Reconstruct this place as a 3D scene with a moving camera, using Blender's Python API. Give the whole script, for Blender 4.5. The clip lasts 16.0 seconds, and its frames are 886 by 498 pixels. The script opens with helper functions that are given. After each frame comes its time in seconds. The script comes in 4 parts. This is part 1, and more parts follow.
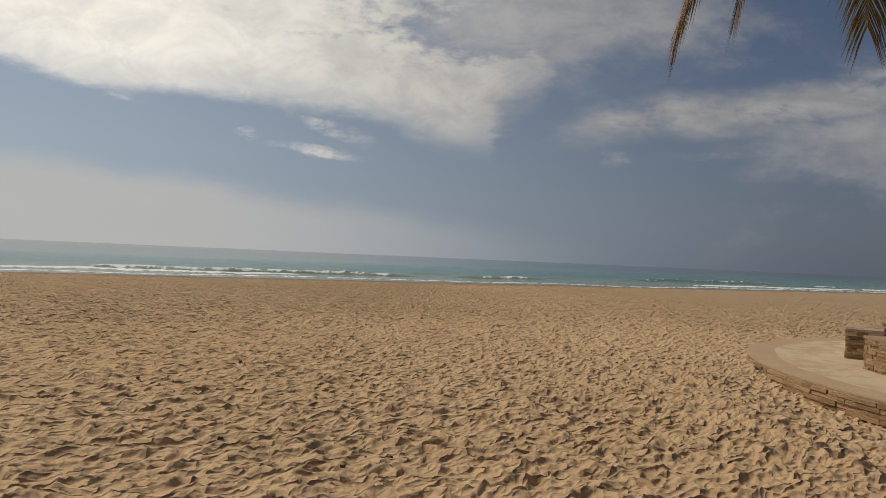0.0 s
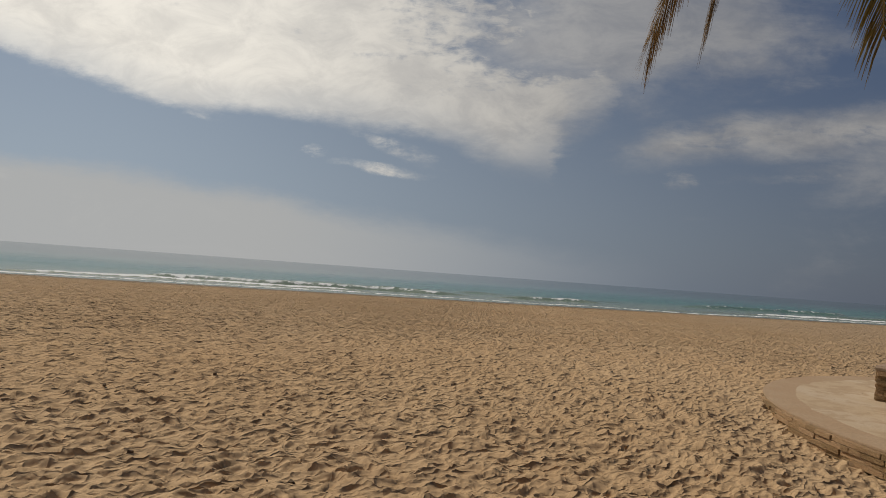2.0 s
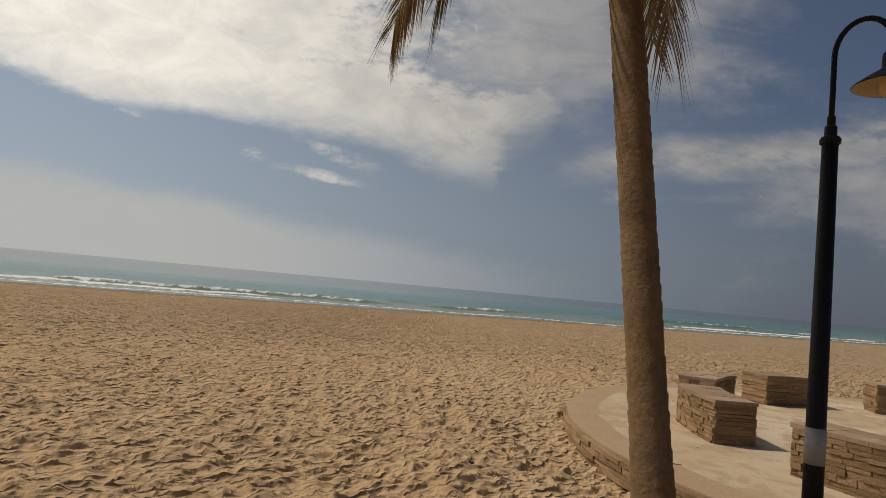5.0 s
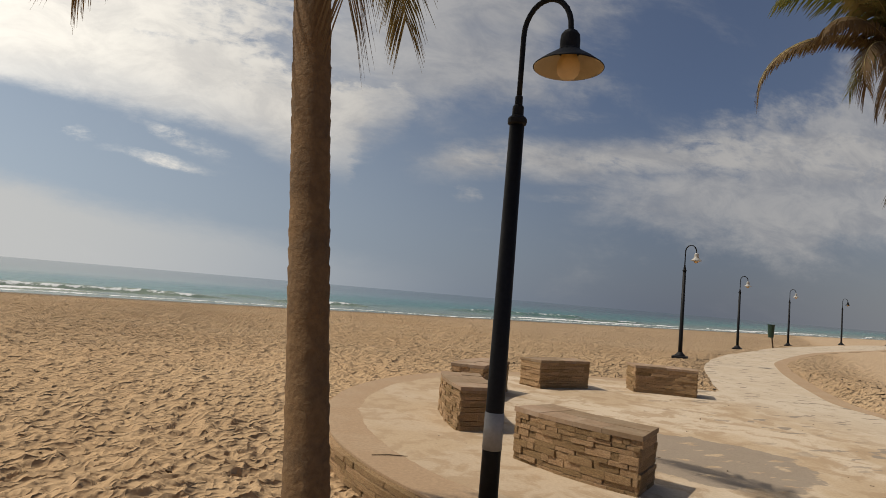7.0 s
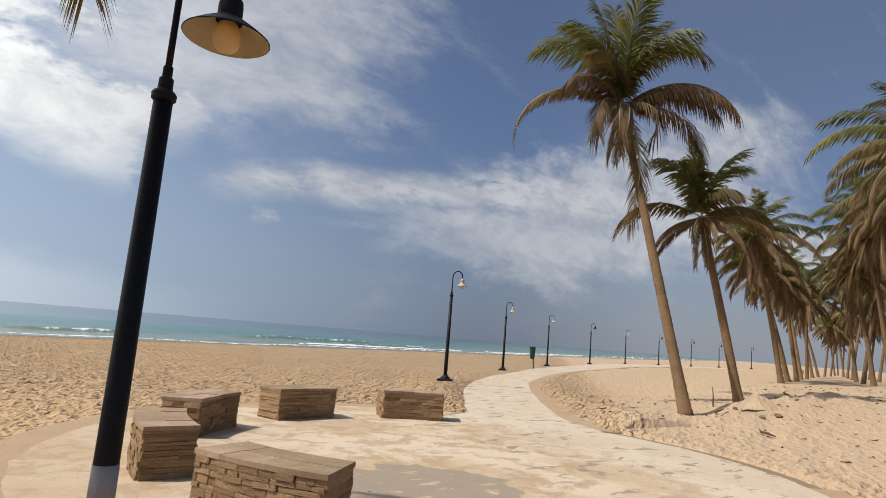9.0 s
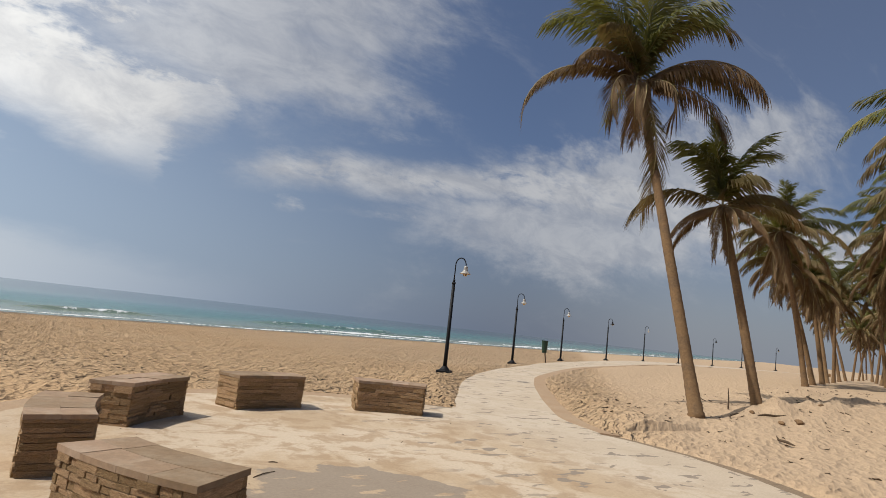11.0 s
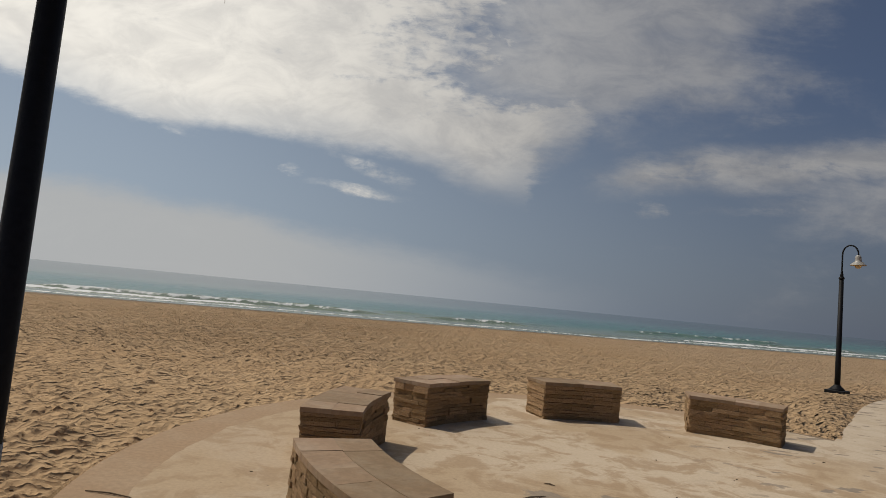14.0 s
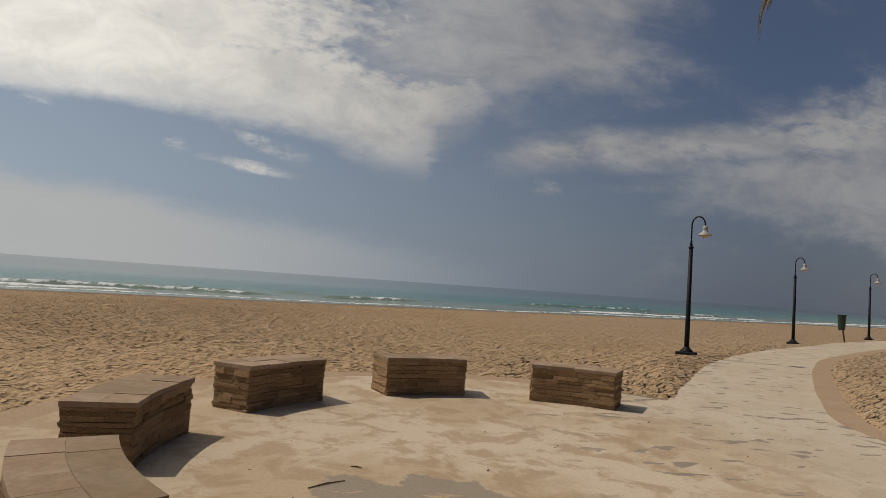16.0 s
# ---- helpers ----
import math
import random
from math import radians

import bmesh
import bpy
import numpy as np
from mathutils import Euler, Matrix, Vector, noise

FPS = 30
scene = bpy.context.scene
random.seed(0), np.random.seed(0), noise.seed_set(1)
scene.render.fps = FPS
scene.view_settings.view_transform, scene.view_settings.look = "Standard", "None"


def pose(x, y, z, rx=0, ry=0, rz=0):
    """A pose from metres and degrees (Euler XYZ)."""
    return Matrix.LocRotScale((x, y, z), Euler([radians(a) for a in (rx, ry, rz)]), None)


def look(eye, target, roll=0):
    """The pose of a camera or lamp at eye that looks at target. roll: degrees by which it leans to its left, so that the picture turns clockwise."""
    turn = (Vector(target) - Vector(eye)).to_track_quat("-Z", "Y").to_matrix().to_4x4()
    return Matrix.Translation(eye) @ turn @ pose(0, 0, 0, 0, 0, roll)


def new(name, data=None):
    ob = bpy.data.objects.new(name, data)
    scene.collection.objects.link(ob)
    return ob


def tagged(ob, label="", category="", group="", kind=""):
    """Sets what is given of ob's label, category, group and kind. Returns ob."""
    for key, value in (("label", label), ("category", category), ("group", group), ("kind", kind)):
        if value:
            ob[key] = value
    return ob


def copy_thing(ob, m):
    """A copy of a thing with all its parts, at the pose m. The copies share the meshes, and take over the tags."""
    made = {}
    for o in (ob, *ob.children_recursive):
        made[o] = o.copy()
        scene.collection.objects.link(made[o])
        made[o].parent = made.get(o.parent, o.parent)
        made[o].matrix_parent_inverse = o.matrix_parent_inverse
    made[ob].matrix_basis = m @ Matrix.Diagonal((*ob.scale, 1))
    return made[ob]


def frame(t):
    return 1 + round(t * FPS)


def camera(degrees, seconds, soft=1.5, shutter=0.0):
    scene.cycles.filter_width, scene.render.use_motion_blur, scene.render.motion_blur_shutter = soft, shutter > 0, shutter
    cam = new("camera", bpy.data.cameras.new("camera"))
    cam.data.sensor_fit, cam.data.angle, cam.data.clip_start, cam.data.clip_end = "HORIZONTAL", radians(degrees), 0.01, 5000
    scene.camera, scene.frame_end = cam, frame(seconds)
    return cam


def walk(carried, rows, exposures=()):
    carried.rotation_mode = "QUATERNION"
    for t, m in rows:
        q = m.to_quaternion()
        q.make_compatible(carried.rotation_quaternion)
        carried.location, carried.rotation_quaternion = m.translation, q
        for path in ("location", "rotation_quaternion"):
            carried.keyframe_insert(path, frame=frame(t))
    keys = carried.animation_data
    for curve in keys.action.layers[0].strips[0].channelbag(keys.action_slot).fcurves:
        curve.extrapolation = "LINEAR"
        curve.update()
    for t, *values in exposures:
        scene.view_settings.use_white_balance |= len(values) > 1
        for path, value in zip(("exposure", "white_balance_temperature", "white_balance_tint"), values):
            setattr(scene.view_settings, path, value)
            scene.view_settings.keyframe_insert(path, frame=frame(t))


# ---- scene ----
cam = camera(73.4, 16.0, soft=0.9)
PATH = [
    (0, (-3.882, 0.113, 1.335), (-3.847, 2.113, 1.363), 2.5),
    (0.5, (-3.628, 0.098, 1.36), (-3.654, 2.097, 1.391), 2.8),
    (1, (-3.414, 0.217, 1.374), (-3.508, 2.214, 1.431), 2.8),
    (1.5, (-3.191, 0.321, 1.397), (-3.375, 2.312, 1.464), 3.1),
    (2, (-2.866, 0.374, 1.392), (-3.03, 2.365, 1.471), 4.2),
    (2.5, (-2.545, 0.48, 1.403), (-2.637, 2.476, 1.499), 5.3),
    (3, (-2.234, 0.49, 1.398), (-2.251, 2.487, 1.512), 5.6),
    (5.5, (-0.631, 0.812, 1.443), (-0.573, 2.807, 1.572), 5.0),
    (6, (-0.316, 0.821, 1.44), (-0.162, 2.812, 1.553), 4.9),
    (6.5, (-0.024, 0.912, 1.429), (0.229, 2.892, 1.545), 5.0),
    (7, (0.279, 1.044, 1.476), (0.787, 2.973, 1.625), 4.9),
    (7.5, (0.58, 1.066, 1.527), (1.407, 2.875, 1.734), 4.4),
    (8, (0.825, 1.08, 1.517), (1.789, 2.814, 1.775), 4.3),
    (8.5, (1.051, 1.186, 1.519), (2.103, 2.865, 1.795), 4.3),
    (9, (1.286, 1.269, 1.504), (2.39, 2.911, 1.794), 4.7),
    (11.5, (2.593, 1.908, 1.484), (3.579, 3.632, 1.719), 7.8),
    (12, (2.755, 2.047, 1.47), (3.225, 3.982, 1.656), 9.2),
    (12.5, (2.877, 2.091, 1.479), (3.001, 4.079, 1.653), 9.6),
    (13, (3.045, 2.294, 1.444), (3.078, 4.286, 1.622), 8.4),
    (13.5, (3.26, 2.44, 1.449), (3.177, 4.431, 1.619), 6.1),
    (14, (3.502, 2.502, 1.457), (3.416, 4.494, 1.62), 5.5),
    (14.5, (3.708, 2.598, 1.45), (3.654, 4.593, 1.591), 4.7),
    (15, (3.957, 2.706, 1.463), (4.037, 4.701, 1.583), 4.3),
    (15.5, (4.174, 2.726, 1.469), (4.331, 4.717, 1.579), 4.3),
    (16, (4.307, 2.855, 1.474), (4.558, 4.836, 1.59), 4.0),
]
walk(cam, [(t, look(eye, target, roll)) for t, eye, target, roll in PATH], exposures=[
    (0.0, -0.80, 6700, 10), (0.5, -1.0, 6700, 10), (1.0, -1.06, 6750, 10), (2.0, -0.93, 6650, 10), (3.0, -0.9, 6700, 10), (5.5, -0.78, 6800, 10), (6.5, -0.62, 6750, 10), (7.0, -0.52, 6700, 10), (7.5, -0.28, 6550, 10), (8.0, 0.0, 6200, 10), (8.5, 0.0, 6150, 10), (9.0, -0.03, 6150, 10), (11.5, -0.4, 6250, 10), (12.0, -0.65, 6350, 10), (12.5, -0.86, 6500, 10), (14.0, -0.87, 6550, 10), (15.5, -0.87, 6600, 10), (16.0, -0.9, 6600, 10)])

# ---------------------------------------------------------------- world and sun
SUN_TO = Vector((-0.33, 0.10, 0.48)).normalized()
SUN_EL = math.asin(SUN_TO.z)
SUN_ROT = math.atan2(SUN_TO.x, SUN_TO.y)

sun = new("sun", bpy.data.lights.new("sun", "SUN"))
sun.data.energy, sun.data.angle, sun.data.color = 4.6, radians(0.55), (1.0, 0.93, 0.82)
sun.matrix_world = look(SUN_TO * 60, (0, 0, 0))

world = bpy.data.worlds.new("sky")
scene.world = world
world.use_nodes = True


class Nodes:
    """Short hand for building a node tree."""

    def __init__(self, tree):
        self.tree = tree
        tree.nodes.clear()

    def add(self, kind, **sets):
        n = self.tree.nodes.new(kind)
        for key, value in sets.items():
            if key.startswith("i_"):
                n.inputs[key[2:].replace("_", " ")].default_value = value
            else:
                setattr(n, key, value)
        return n

    def link(self, a, b):
        self.tree.links.new(a, b)

    def put(self, value, socket):
        if isinstance(value, bpy.types.NodeSocket):
            self.link(value, socket)
        else:
            socket.default_value = value

    def math(self, op, a, b=0.0, c=0.0, clamp=False):
        n = self.add("ShaderNodeMath", operation=op, use_clamp=clamp)
        for value, socket in zip((a, b, c), n.inputs):
            self.put(value, socket)
        return n.outputs[0]

    def vec(self, op, a, b=(0, 0, 0)):
        n = self.add("ShaderNodeVectorMath", operation=op)
        self.put(a, n.inputs[0])
        self.put(b, n.inputs[1])
        return n.outputs["Value"] if op in ("LENGTH", "DOT_PRODUCT", "DISTANCE") else n.outputs[0]

    def xyz(self, x, y, z=0.0):
        n = self.add("ShaderNodeCombineXYZ")
        for value, socket in zip((x, y, z), n.inputs):
            self.put(value, socket)
        return n.outputs[0]

    def step(self, value, low, high, a=0.0, b=1.0):
        n = self.add("ShaderNodeMapRange", interpolation_type="SMOOTHSTEP")
        for v, socket in zip((value, low, high, a, b), n.inputs):
            self.put(v, socket)
        return n.outputs[0]

    def noise(self, vector, scale, detail=4.0, rough=0.55, distort=0.0, color=False):
        n = self.add("ShaderNodeTexNoise")
        self.put(vector, n.inputs["Vector"])
        for key, value in (("Scale", scale), ("Detail", detail), ("Roughness", rough), ("Distortion", distort)):
            n.inputs[key].default_value = value
        return n.outputs["Color" if color else "Fac"]

    def mix(self, fac, a, b, blend="MIX"):
        n = self.add("ShaderNodeMix", data_type="RGBA", blend_type=blend)
        self.put(fac, n.inputs[0])
        for value, socket in ((a, n.inputs[6]), (b, n.inputs[7])):
            if isinstance(value, tuple) and len(value) == 3:
                value = (*value, 1)
            self.put(value, socket)
        return n.outputs[2]

    def scaled(self, vector, sx, sy, sz, rz=0.0, loc=(0, 0, 0)):
        n = self.add("ShaderNodeMapping")
        self.put(vector, n.inputs[0])
        n.inputs["Scale"].default_value = (sx, sy, sz)
        n.inputs["Rotation"].default_value = (0, 0, rz)
        n.inputs["Location"].default_value = loc
        return n.outputs[0]


def build_sky():
    k = Nodes(world.node_tree)
    sky = k.add("ShaderNodeTexSky", sky_type="NISHITA", sun_disc=False, sun_elevation=SUN_EL, sun_rotation=SUN_ROT,
                altitude=0.0, air_density=1.0, dust_density=1.6, ozone_density=2.2)
    way = k.add("ShaderNodeTexCoord").outputs["Generated"]
    sep = k.add("ShaderNodeSeparateXYZ")
    k.link(way, sep.inputs[0])
    dx, dy, dz = sep.outputs
    # the sky over the sea, spread on an upright sheet; the sky over the land is its mirror image
    ahead = k.math("MAXIMUM", k.math("ABSOLUTE", dy), 0.08)
    u, v = k.math("DIVIDE", dx, ahead), k.math("DIVIDE", dz, ahead)
    flat = k.xyz(u, v, 0.0)
    warp = k.vec("SUBTRACT", k.noise(k.scaled(flat, 1.0, 2.4, 1, radians(8)), 6.0, 10.0, 0.68, color=True), (0.5, 0.5, 0.5))
    spot = k.vec("ADD", flat, k.vec("MULTIPLY", warp, (0.17, 0.055, 0.0)))
    sp = k.add("ShaderNodeSeparateXYZ")
    k.link(spot, sp.inputs[0])
    su, sv = sp.outputs[0], sp.outputs[1]

    def curve(points):
        """Height of a cloud's edge along the sky, from (across, up) pairs."""
        ramp = k.add("ShaderNodeValToRGB")
        rows = [((a + 1.5) / 3.5, h) for a, h in points]
        while len(ramp.color_ramp.elements) < len(rows):
            ramp.color_ramp.elements.new(0.5)
        for e, (at, h) in zip(ramp.color_ramp.elements, rows):
            e.position, e.color = at, (h, h, h, 1)
        k.link(k.math("DIVIDE", k.math("ADD", su, 1.5), 3.5), ramp.inputs[0])
        return ramp.outputs[0]

    def blob(u0, v0, wide, high, turn, weight, base=None):
        moved = k.vec("SUBTRACT", base or spot, (u0, v0, 0))
        n = k.scaled(k.scaled(moved, 1, 1, 1, radians(-turn)), 1 / wide, 1 / high, 1)
        return k.step(k.vec("LENGTH", n), 1.0, 0.15, 0.0, weight)

    def total(rows, base=None):
        out = 0.0
        for row in rows:
            out = k.math("ADD", out, blob(*row, base))
        return out

    rip = k.vec("SUBTRACT", k.noise(k.scaled(flat, 1.0, 1.8, 1, radians(-20)), 2.4, 7.0, 0.65, color=True), (0.5, 0.5, 0.5))
    torn = k.vec("ADD", flat, k.vec("MULTIPLY", rip, (0.8, 0.4, 0.0)))
    puffs = k.noise(k.scaled(flat, 1, 1.6, 1, radians(14)), 34.0, 5.0, 0.6, 0.4)
    streak = k.noise(k.scaled(flat, 1.0, 3.6, 1, radians(6)), 6.5, 11.0, 0.66, 0.5)
    veil = k.noise(k.scaled(flat, 1.0, 2.8, 1, radians(-14)), 3.0, 11.0, 0.62, 0.7)
    # the great white bank: whole over its lower edge, broken into flakes higher up
    over = k.math("SUBTRACT", sv, curve(BANK_EDGE))
    loose = k.step(su, -0.14, 0.14, 0.025, 0.16)
    bank = k.math("ADD", k.step(over, -0.006, loose, 0.0, 0.65), k.step(over, 0.0, 0.09, 0.0, 0.35))
    flakes = k.math("ADD", k.math("MULTIPLY", k.math("SUBTRACT", puffs, 0.5), 1.0), k.math("MULTIPLY", k.math("SUBTRACT", streak, 0.5), 1.5))
    thin = k.math("MULTIPLY", k.step(su, -0.45, 0.22), k.step(sv, 0.26, 0.40))
    bank = k.math("MULTIPLY", bank, k.step(k.math("SUBTRACT", k.math("ADD", flakes, 1.02), k.math("MULTIPLY", thin, 0.92)), 0.0, 0.75))
    bank = k.math("MULTIPLY", bank, k.math("SUBTRACT", 1.0, total(HOLES), clamp=True))
    # the long band to the other side, ragged
    inside = k.math("MULTIPLY", k.step(k.math("SUBTRACT", sv, curve(BAND_LOW)), -0.02, 0.03), k.step(k.math("SUBTRACT", curve(BAND_TOP), sv), -0.015, 0.03))
    band = k.math("MULTIPLY", inside, k.step(k.math("ADD", streak, k.math("MULTIPLY", puffs, 0.4)), 0.36, 0.74))
    band = k.math("MULTIPLY", band, k.step(su, 0.15, 0.30))
    small = k.math("MULTIPLY", total(SCRAPS), k.step(k.math("ADD", streak, k.math("MULTIPLY", puffs, 0.5)), 0.55, 1.0))
    wisp = k.math("MULTIPLY", k.step(k.math("ADD", total(VEILS, torn), k.math("MULTIPLY", k.math("SUBTRACT", veil, 0.5), 1.6)), 0.10, 1.35), 0.72)
    front = k.step(dy, -0.05, 0.15)
    cover = k.math("MAXIMUM", k.math("MAXIMUM", bank, k.math("MULTIPLY", band, 0.9)), k.math("MAXIMUM", k.math("MINIMUM", small, 0.8), wisp))
    cover = k.math("MULTIPLY", cover, front)
    sunny = k.math("MULTIPLY", k.step(u, 1.0, -0.85), k.step(dy, -0.3, 0.2, 0.4, 1.0))
    hazecol = k.mix(k.step(u, 0.6, 1.5), k.mix(sunny, HAZE_FAR, HAZE_SUN), HAZE_LAND)
    low = k.step(v, 0.45, -0.02, 0.0, 0.82)
    glow = k.math("MULTIPLY", k.step(u, 0.9, -0.8, 0.20, 0.62), k.step(dy, -0.3, 0.2, 0.3, 1.0))
    haze = k.math("SUBTRACT", 1.0, k.math("MULTIPLY", k.math("SUBTRACT", 1.0, low), k.math("SUBTRACT", 1.0, glow)))
    base = k.mix(1.0, sky.outputs[0], SKY_GAIN, "MULTIPLY")
    col = k.mix(haze, base, hazecol)
    mist = k.math("MULTIPLY", k.step(k.math("SUBTRACT", curve(MIST_TOP), sv), -0.018, 0.03), k.step(u, 0.35, -0.45, 0.0, 0.75))
    col = k.mix(mist, col, MIST)
    shade = k.step(k.noise(k.scaled(flat, 1, 1.8, 1, radians(-14)), 9.0, 7.0, 0.65, 0.5), 0.30, 0.68)
    cloudcol = k.mix(k.step(u, -0.62, 0.40), k.mix(shade, CLOUD_B, CLOUD_A), k.mix(shade, CLOUD_D, CLOUD_C))
    col = k.mix(cover, col, cloudcol)
    back = k.add("ShaderNodeBackground")
    k.link(col, back.inputs[0])
    back.inputs[1].default_value = 0.1
    out = k.add("ShaderNodeOutputWorld")
    k.link(back.outputs[0], out.inputs[0])


# edges of the clouds: (across, up)
BANK_EDGE = [(-1.5, 0.45), (-0.92, 0.345), (-0.72, 0.297), (-0.54, 0.25), (-0.28, 0.246), (-0.16, 0.235), (-0.07, 0.212), (0.01, 0.160), (0.09, 0.152), (0.115, 0.20), (0.18, 0.258), (0.24, 0.36), (0.40, 0.41), (0.50, 1.2), (0.9, 3.0)]
BAND_TOP = [(-1.5, 0.0), (0.15, 0.22), (0.20, 0.243), (0.28, 0.27), (0.38, 0.295), (0.52, 0.305), (0.66, 0.33), (0.80, 0.375), (1.0, 0.41), (1.5, 0.5)]
BAND_LOW = [(-1.5, 0.25), (0.15, 0.205), (0.19, 0.197), (0.33, 0.221), (0.48, 0.232), (0.63, 0.254), (0.76, 0.277), (0.95, 0.285), (1.5, 0.3)]
MIST_TOP = [(-1.5, 0.19), (-0.72, 0.146), (-0.44, 0.119), (-0.29, 0.094), (-0.05, 0.068), (0.14, 0.047), (0.6, 0.02)]
# centre across, centre up, half width, half height, turn, weight
HOLES = [(0.0, 0.372, 0.085, 0.030, -16, 0.85), (0.08, 0.458, 0.05, 0.018, -10, 0.6), (-0.05, 0.425, 0.05, 0.02, 0, 0.4)]
SCRAPS = [(-0.318, 0.198, 0.024, 0.013, -24, 0.75), (-0.20, 0.171, 0.105, 0.012, -4, 1.0), (-0.175, 0.212, 0.11, 0.019, -20, 0.9),
          (0.306, 0.187, 0.032, 0.022, 10, 0.7), (0.60, 0.215, 0.26, 0.016, 8, 0.7), (0.50, 0.355, 0.10, 0.02, 5, 0.35), (-0.523, 0.245, 0.05, 0.012, -14, 0.6)]
VEILS = [(1.55, 0.62, 1.05, 0.20, 26, 0.75), (1.15, 0.30, 1.05, 0.24, 8, 0.6), (0.24, 0.48, 0.58, 0.26, 12, 1.3), (1.00, 0.28, 0.62, 0.19, 14, 0.95), (1.75, 0.55, 0.85, 0.36, 20, 0.85), (0.10, 0.70, 0.70, 0.20, 0, 0.7), (-1.60, 0.80, 1.00, 0.60, 0, 1.0)]
CLOUD_A, CLOUD_B = (16.2, 15.6, 14.3), (13.0, 12.6, 11.8)
CLOUD_C, CLOUD_D = (6.2, 6.1, 6.0), (4.2, 4.3, 4.6)
HAZE_SUN, HAZE_FAR, HAZE_LAND = (6.2, 7.5, 8.9), (1.62, 1.93, 2.62), (3.2, 3.4, 3.75)
MIST = (8.3, 8.2, 7.9)
SKY_GAIN = (0.69, 0.72, 0.82)
build_sky()


# ---------------------------------------------------------------- materials
def material(name, colour, rough=0.8, metal=0.0, grain=None, spec=0.3, bump=0.0, bump_scale=40.0, spread=0.0, blotch=None, relief=None):
    """A surface of one colour that varies at two scales. grain: (scale, dark factor, light factor); blotch: (scale, other colour, amount);
    spread: how far alike pieces differ; relief: a second, coarser bump (scale, strength)."""
    m = bpy.data.materials.new(name)
    m.use_nodes = True
    k = Nodes(m.node_tree)
    b = k.add("ShaderNodeBsdfPrincipled")
    b.inputs["Roughness"].default_value, b.inputs["Metallic"].default_value = rough, metal
    b.inputs["Specular IOR Level"].default_value = spec
    place = k.add("ShaderNodeTexCoord").outputs["Object"]
    info = k.add("ShaderNodeObjectInfo").outputs["Random"]
    if spread:
        place = k.vec("ADD", place, k.xyz(k.math("MULTIPLY", info, 37.0), k.math("MULTIPLY", info, 91.0), 0.0))
    col = k.mix(0.0, colour, colour)
    if blotch:
        col = k.mix(k.step(k.noise(place, blotch[0], 5.0, 0.6), 0.42, 0.66, 0.0, blotch[2]), col, blotch[1])
    if grain:
        g = k.step(k.noise(place, grain[0], 6.0, 0.65), 0.25, 0.75, grain[1], grain[2])
        col = k.mix(1.0, col, k.xyz(g, g, g), "MULTIPLY")
    if spread:
        s = k.step(info, 0.0, 1.0, 1 - spread, 1 + spread)
        col = k.mix(1.0, col, k.xyz(s, s, k.math("POWER", s, 1.3)), "MULTIPLY")
    k.link(col, b.inputs["Base Color"])
    normal = None
    for scale, strength, dist in ((bump_scale, bump, 0.01), (*(relief or (1, 0)), 0.03)):
        if strength:
            n = k.add("ShaderNodeBump", i_Strength=strength, i_Distance=dist)
            k.link(k.noise(place, scale, 5.0, 0.6), n.inputs["Height"])
            if normal:
                k.link(normal, n.inputs["Normal"])
            normal = n.outputs[0]
    if normal:
        k.link(normal, b.inputs["Normal"])
    out = k.add("ShaderNodeOutputMaterial")
    k.link(b.outputs[0], out.inputs[0])
    return m


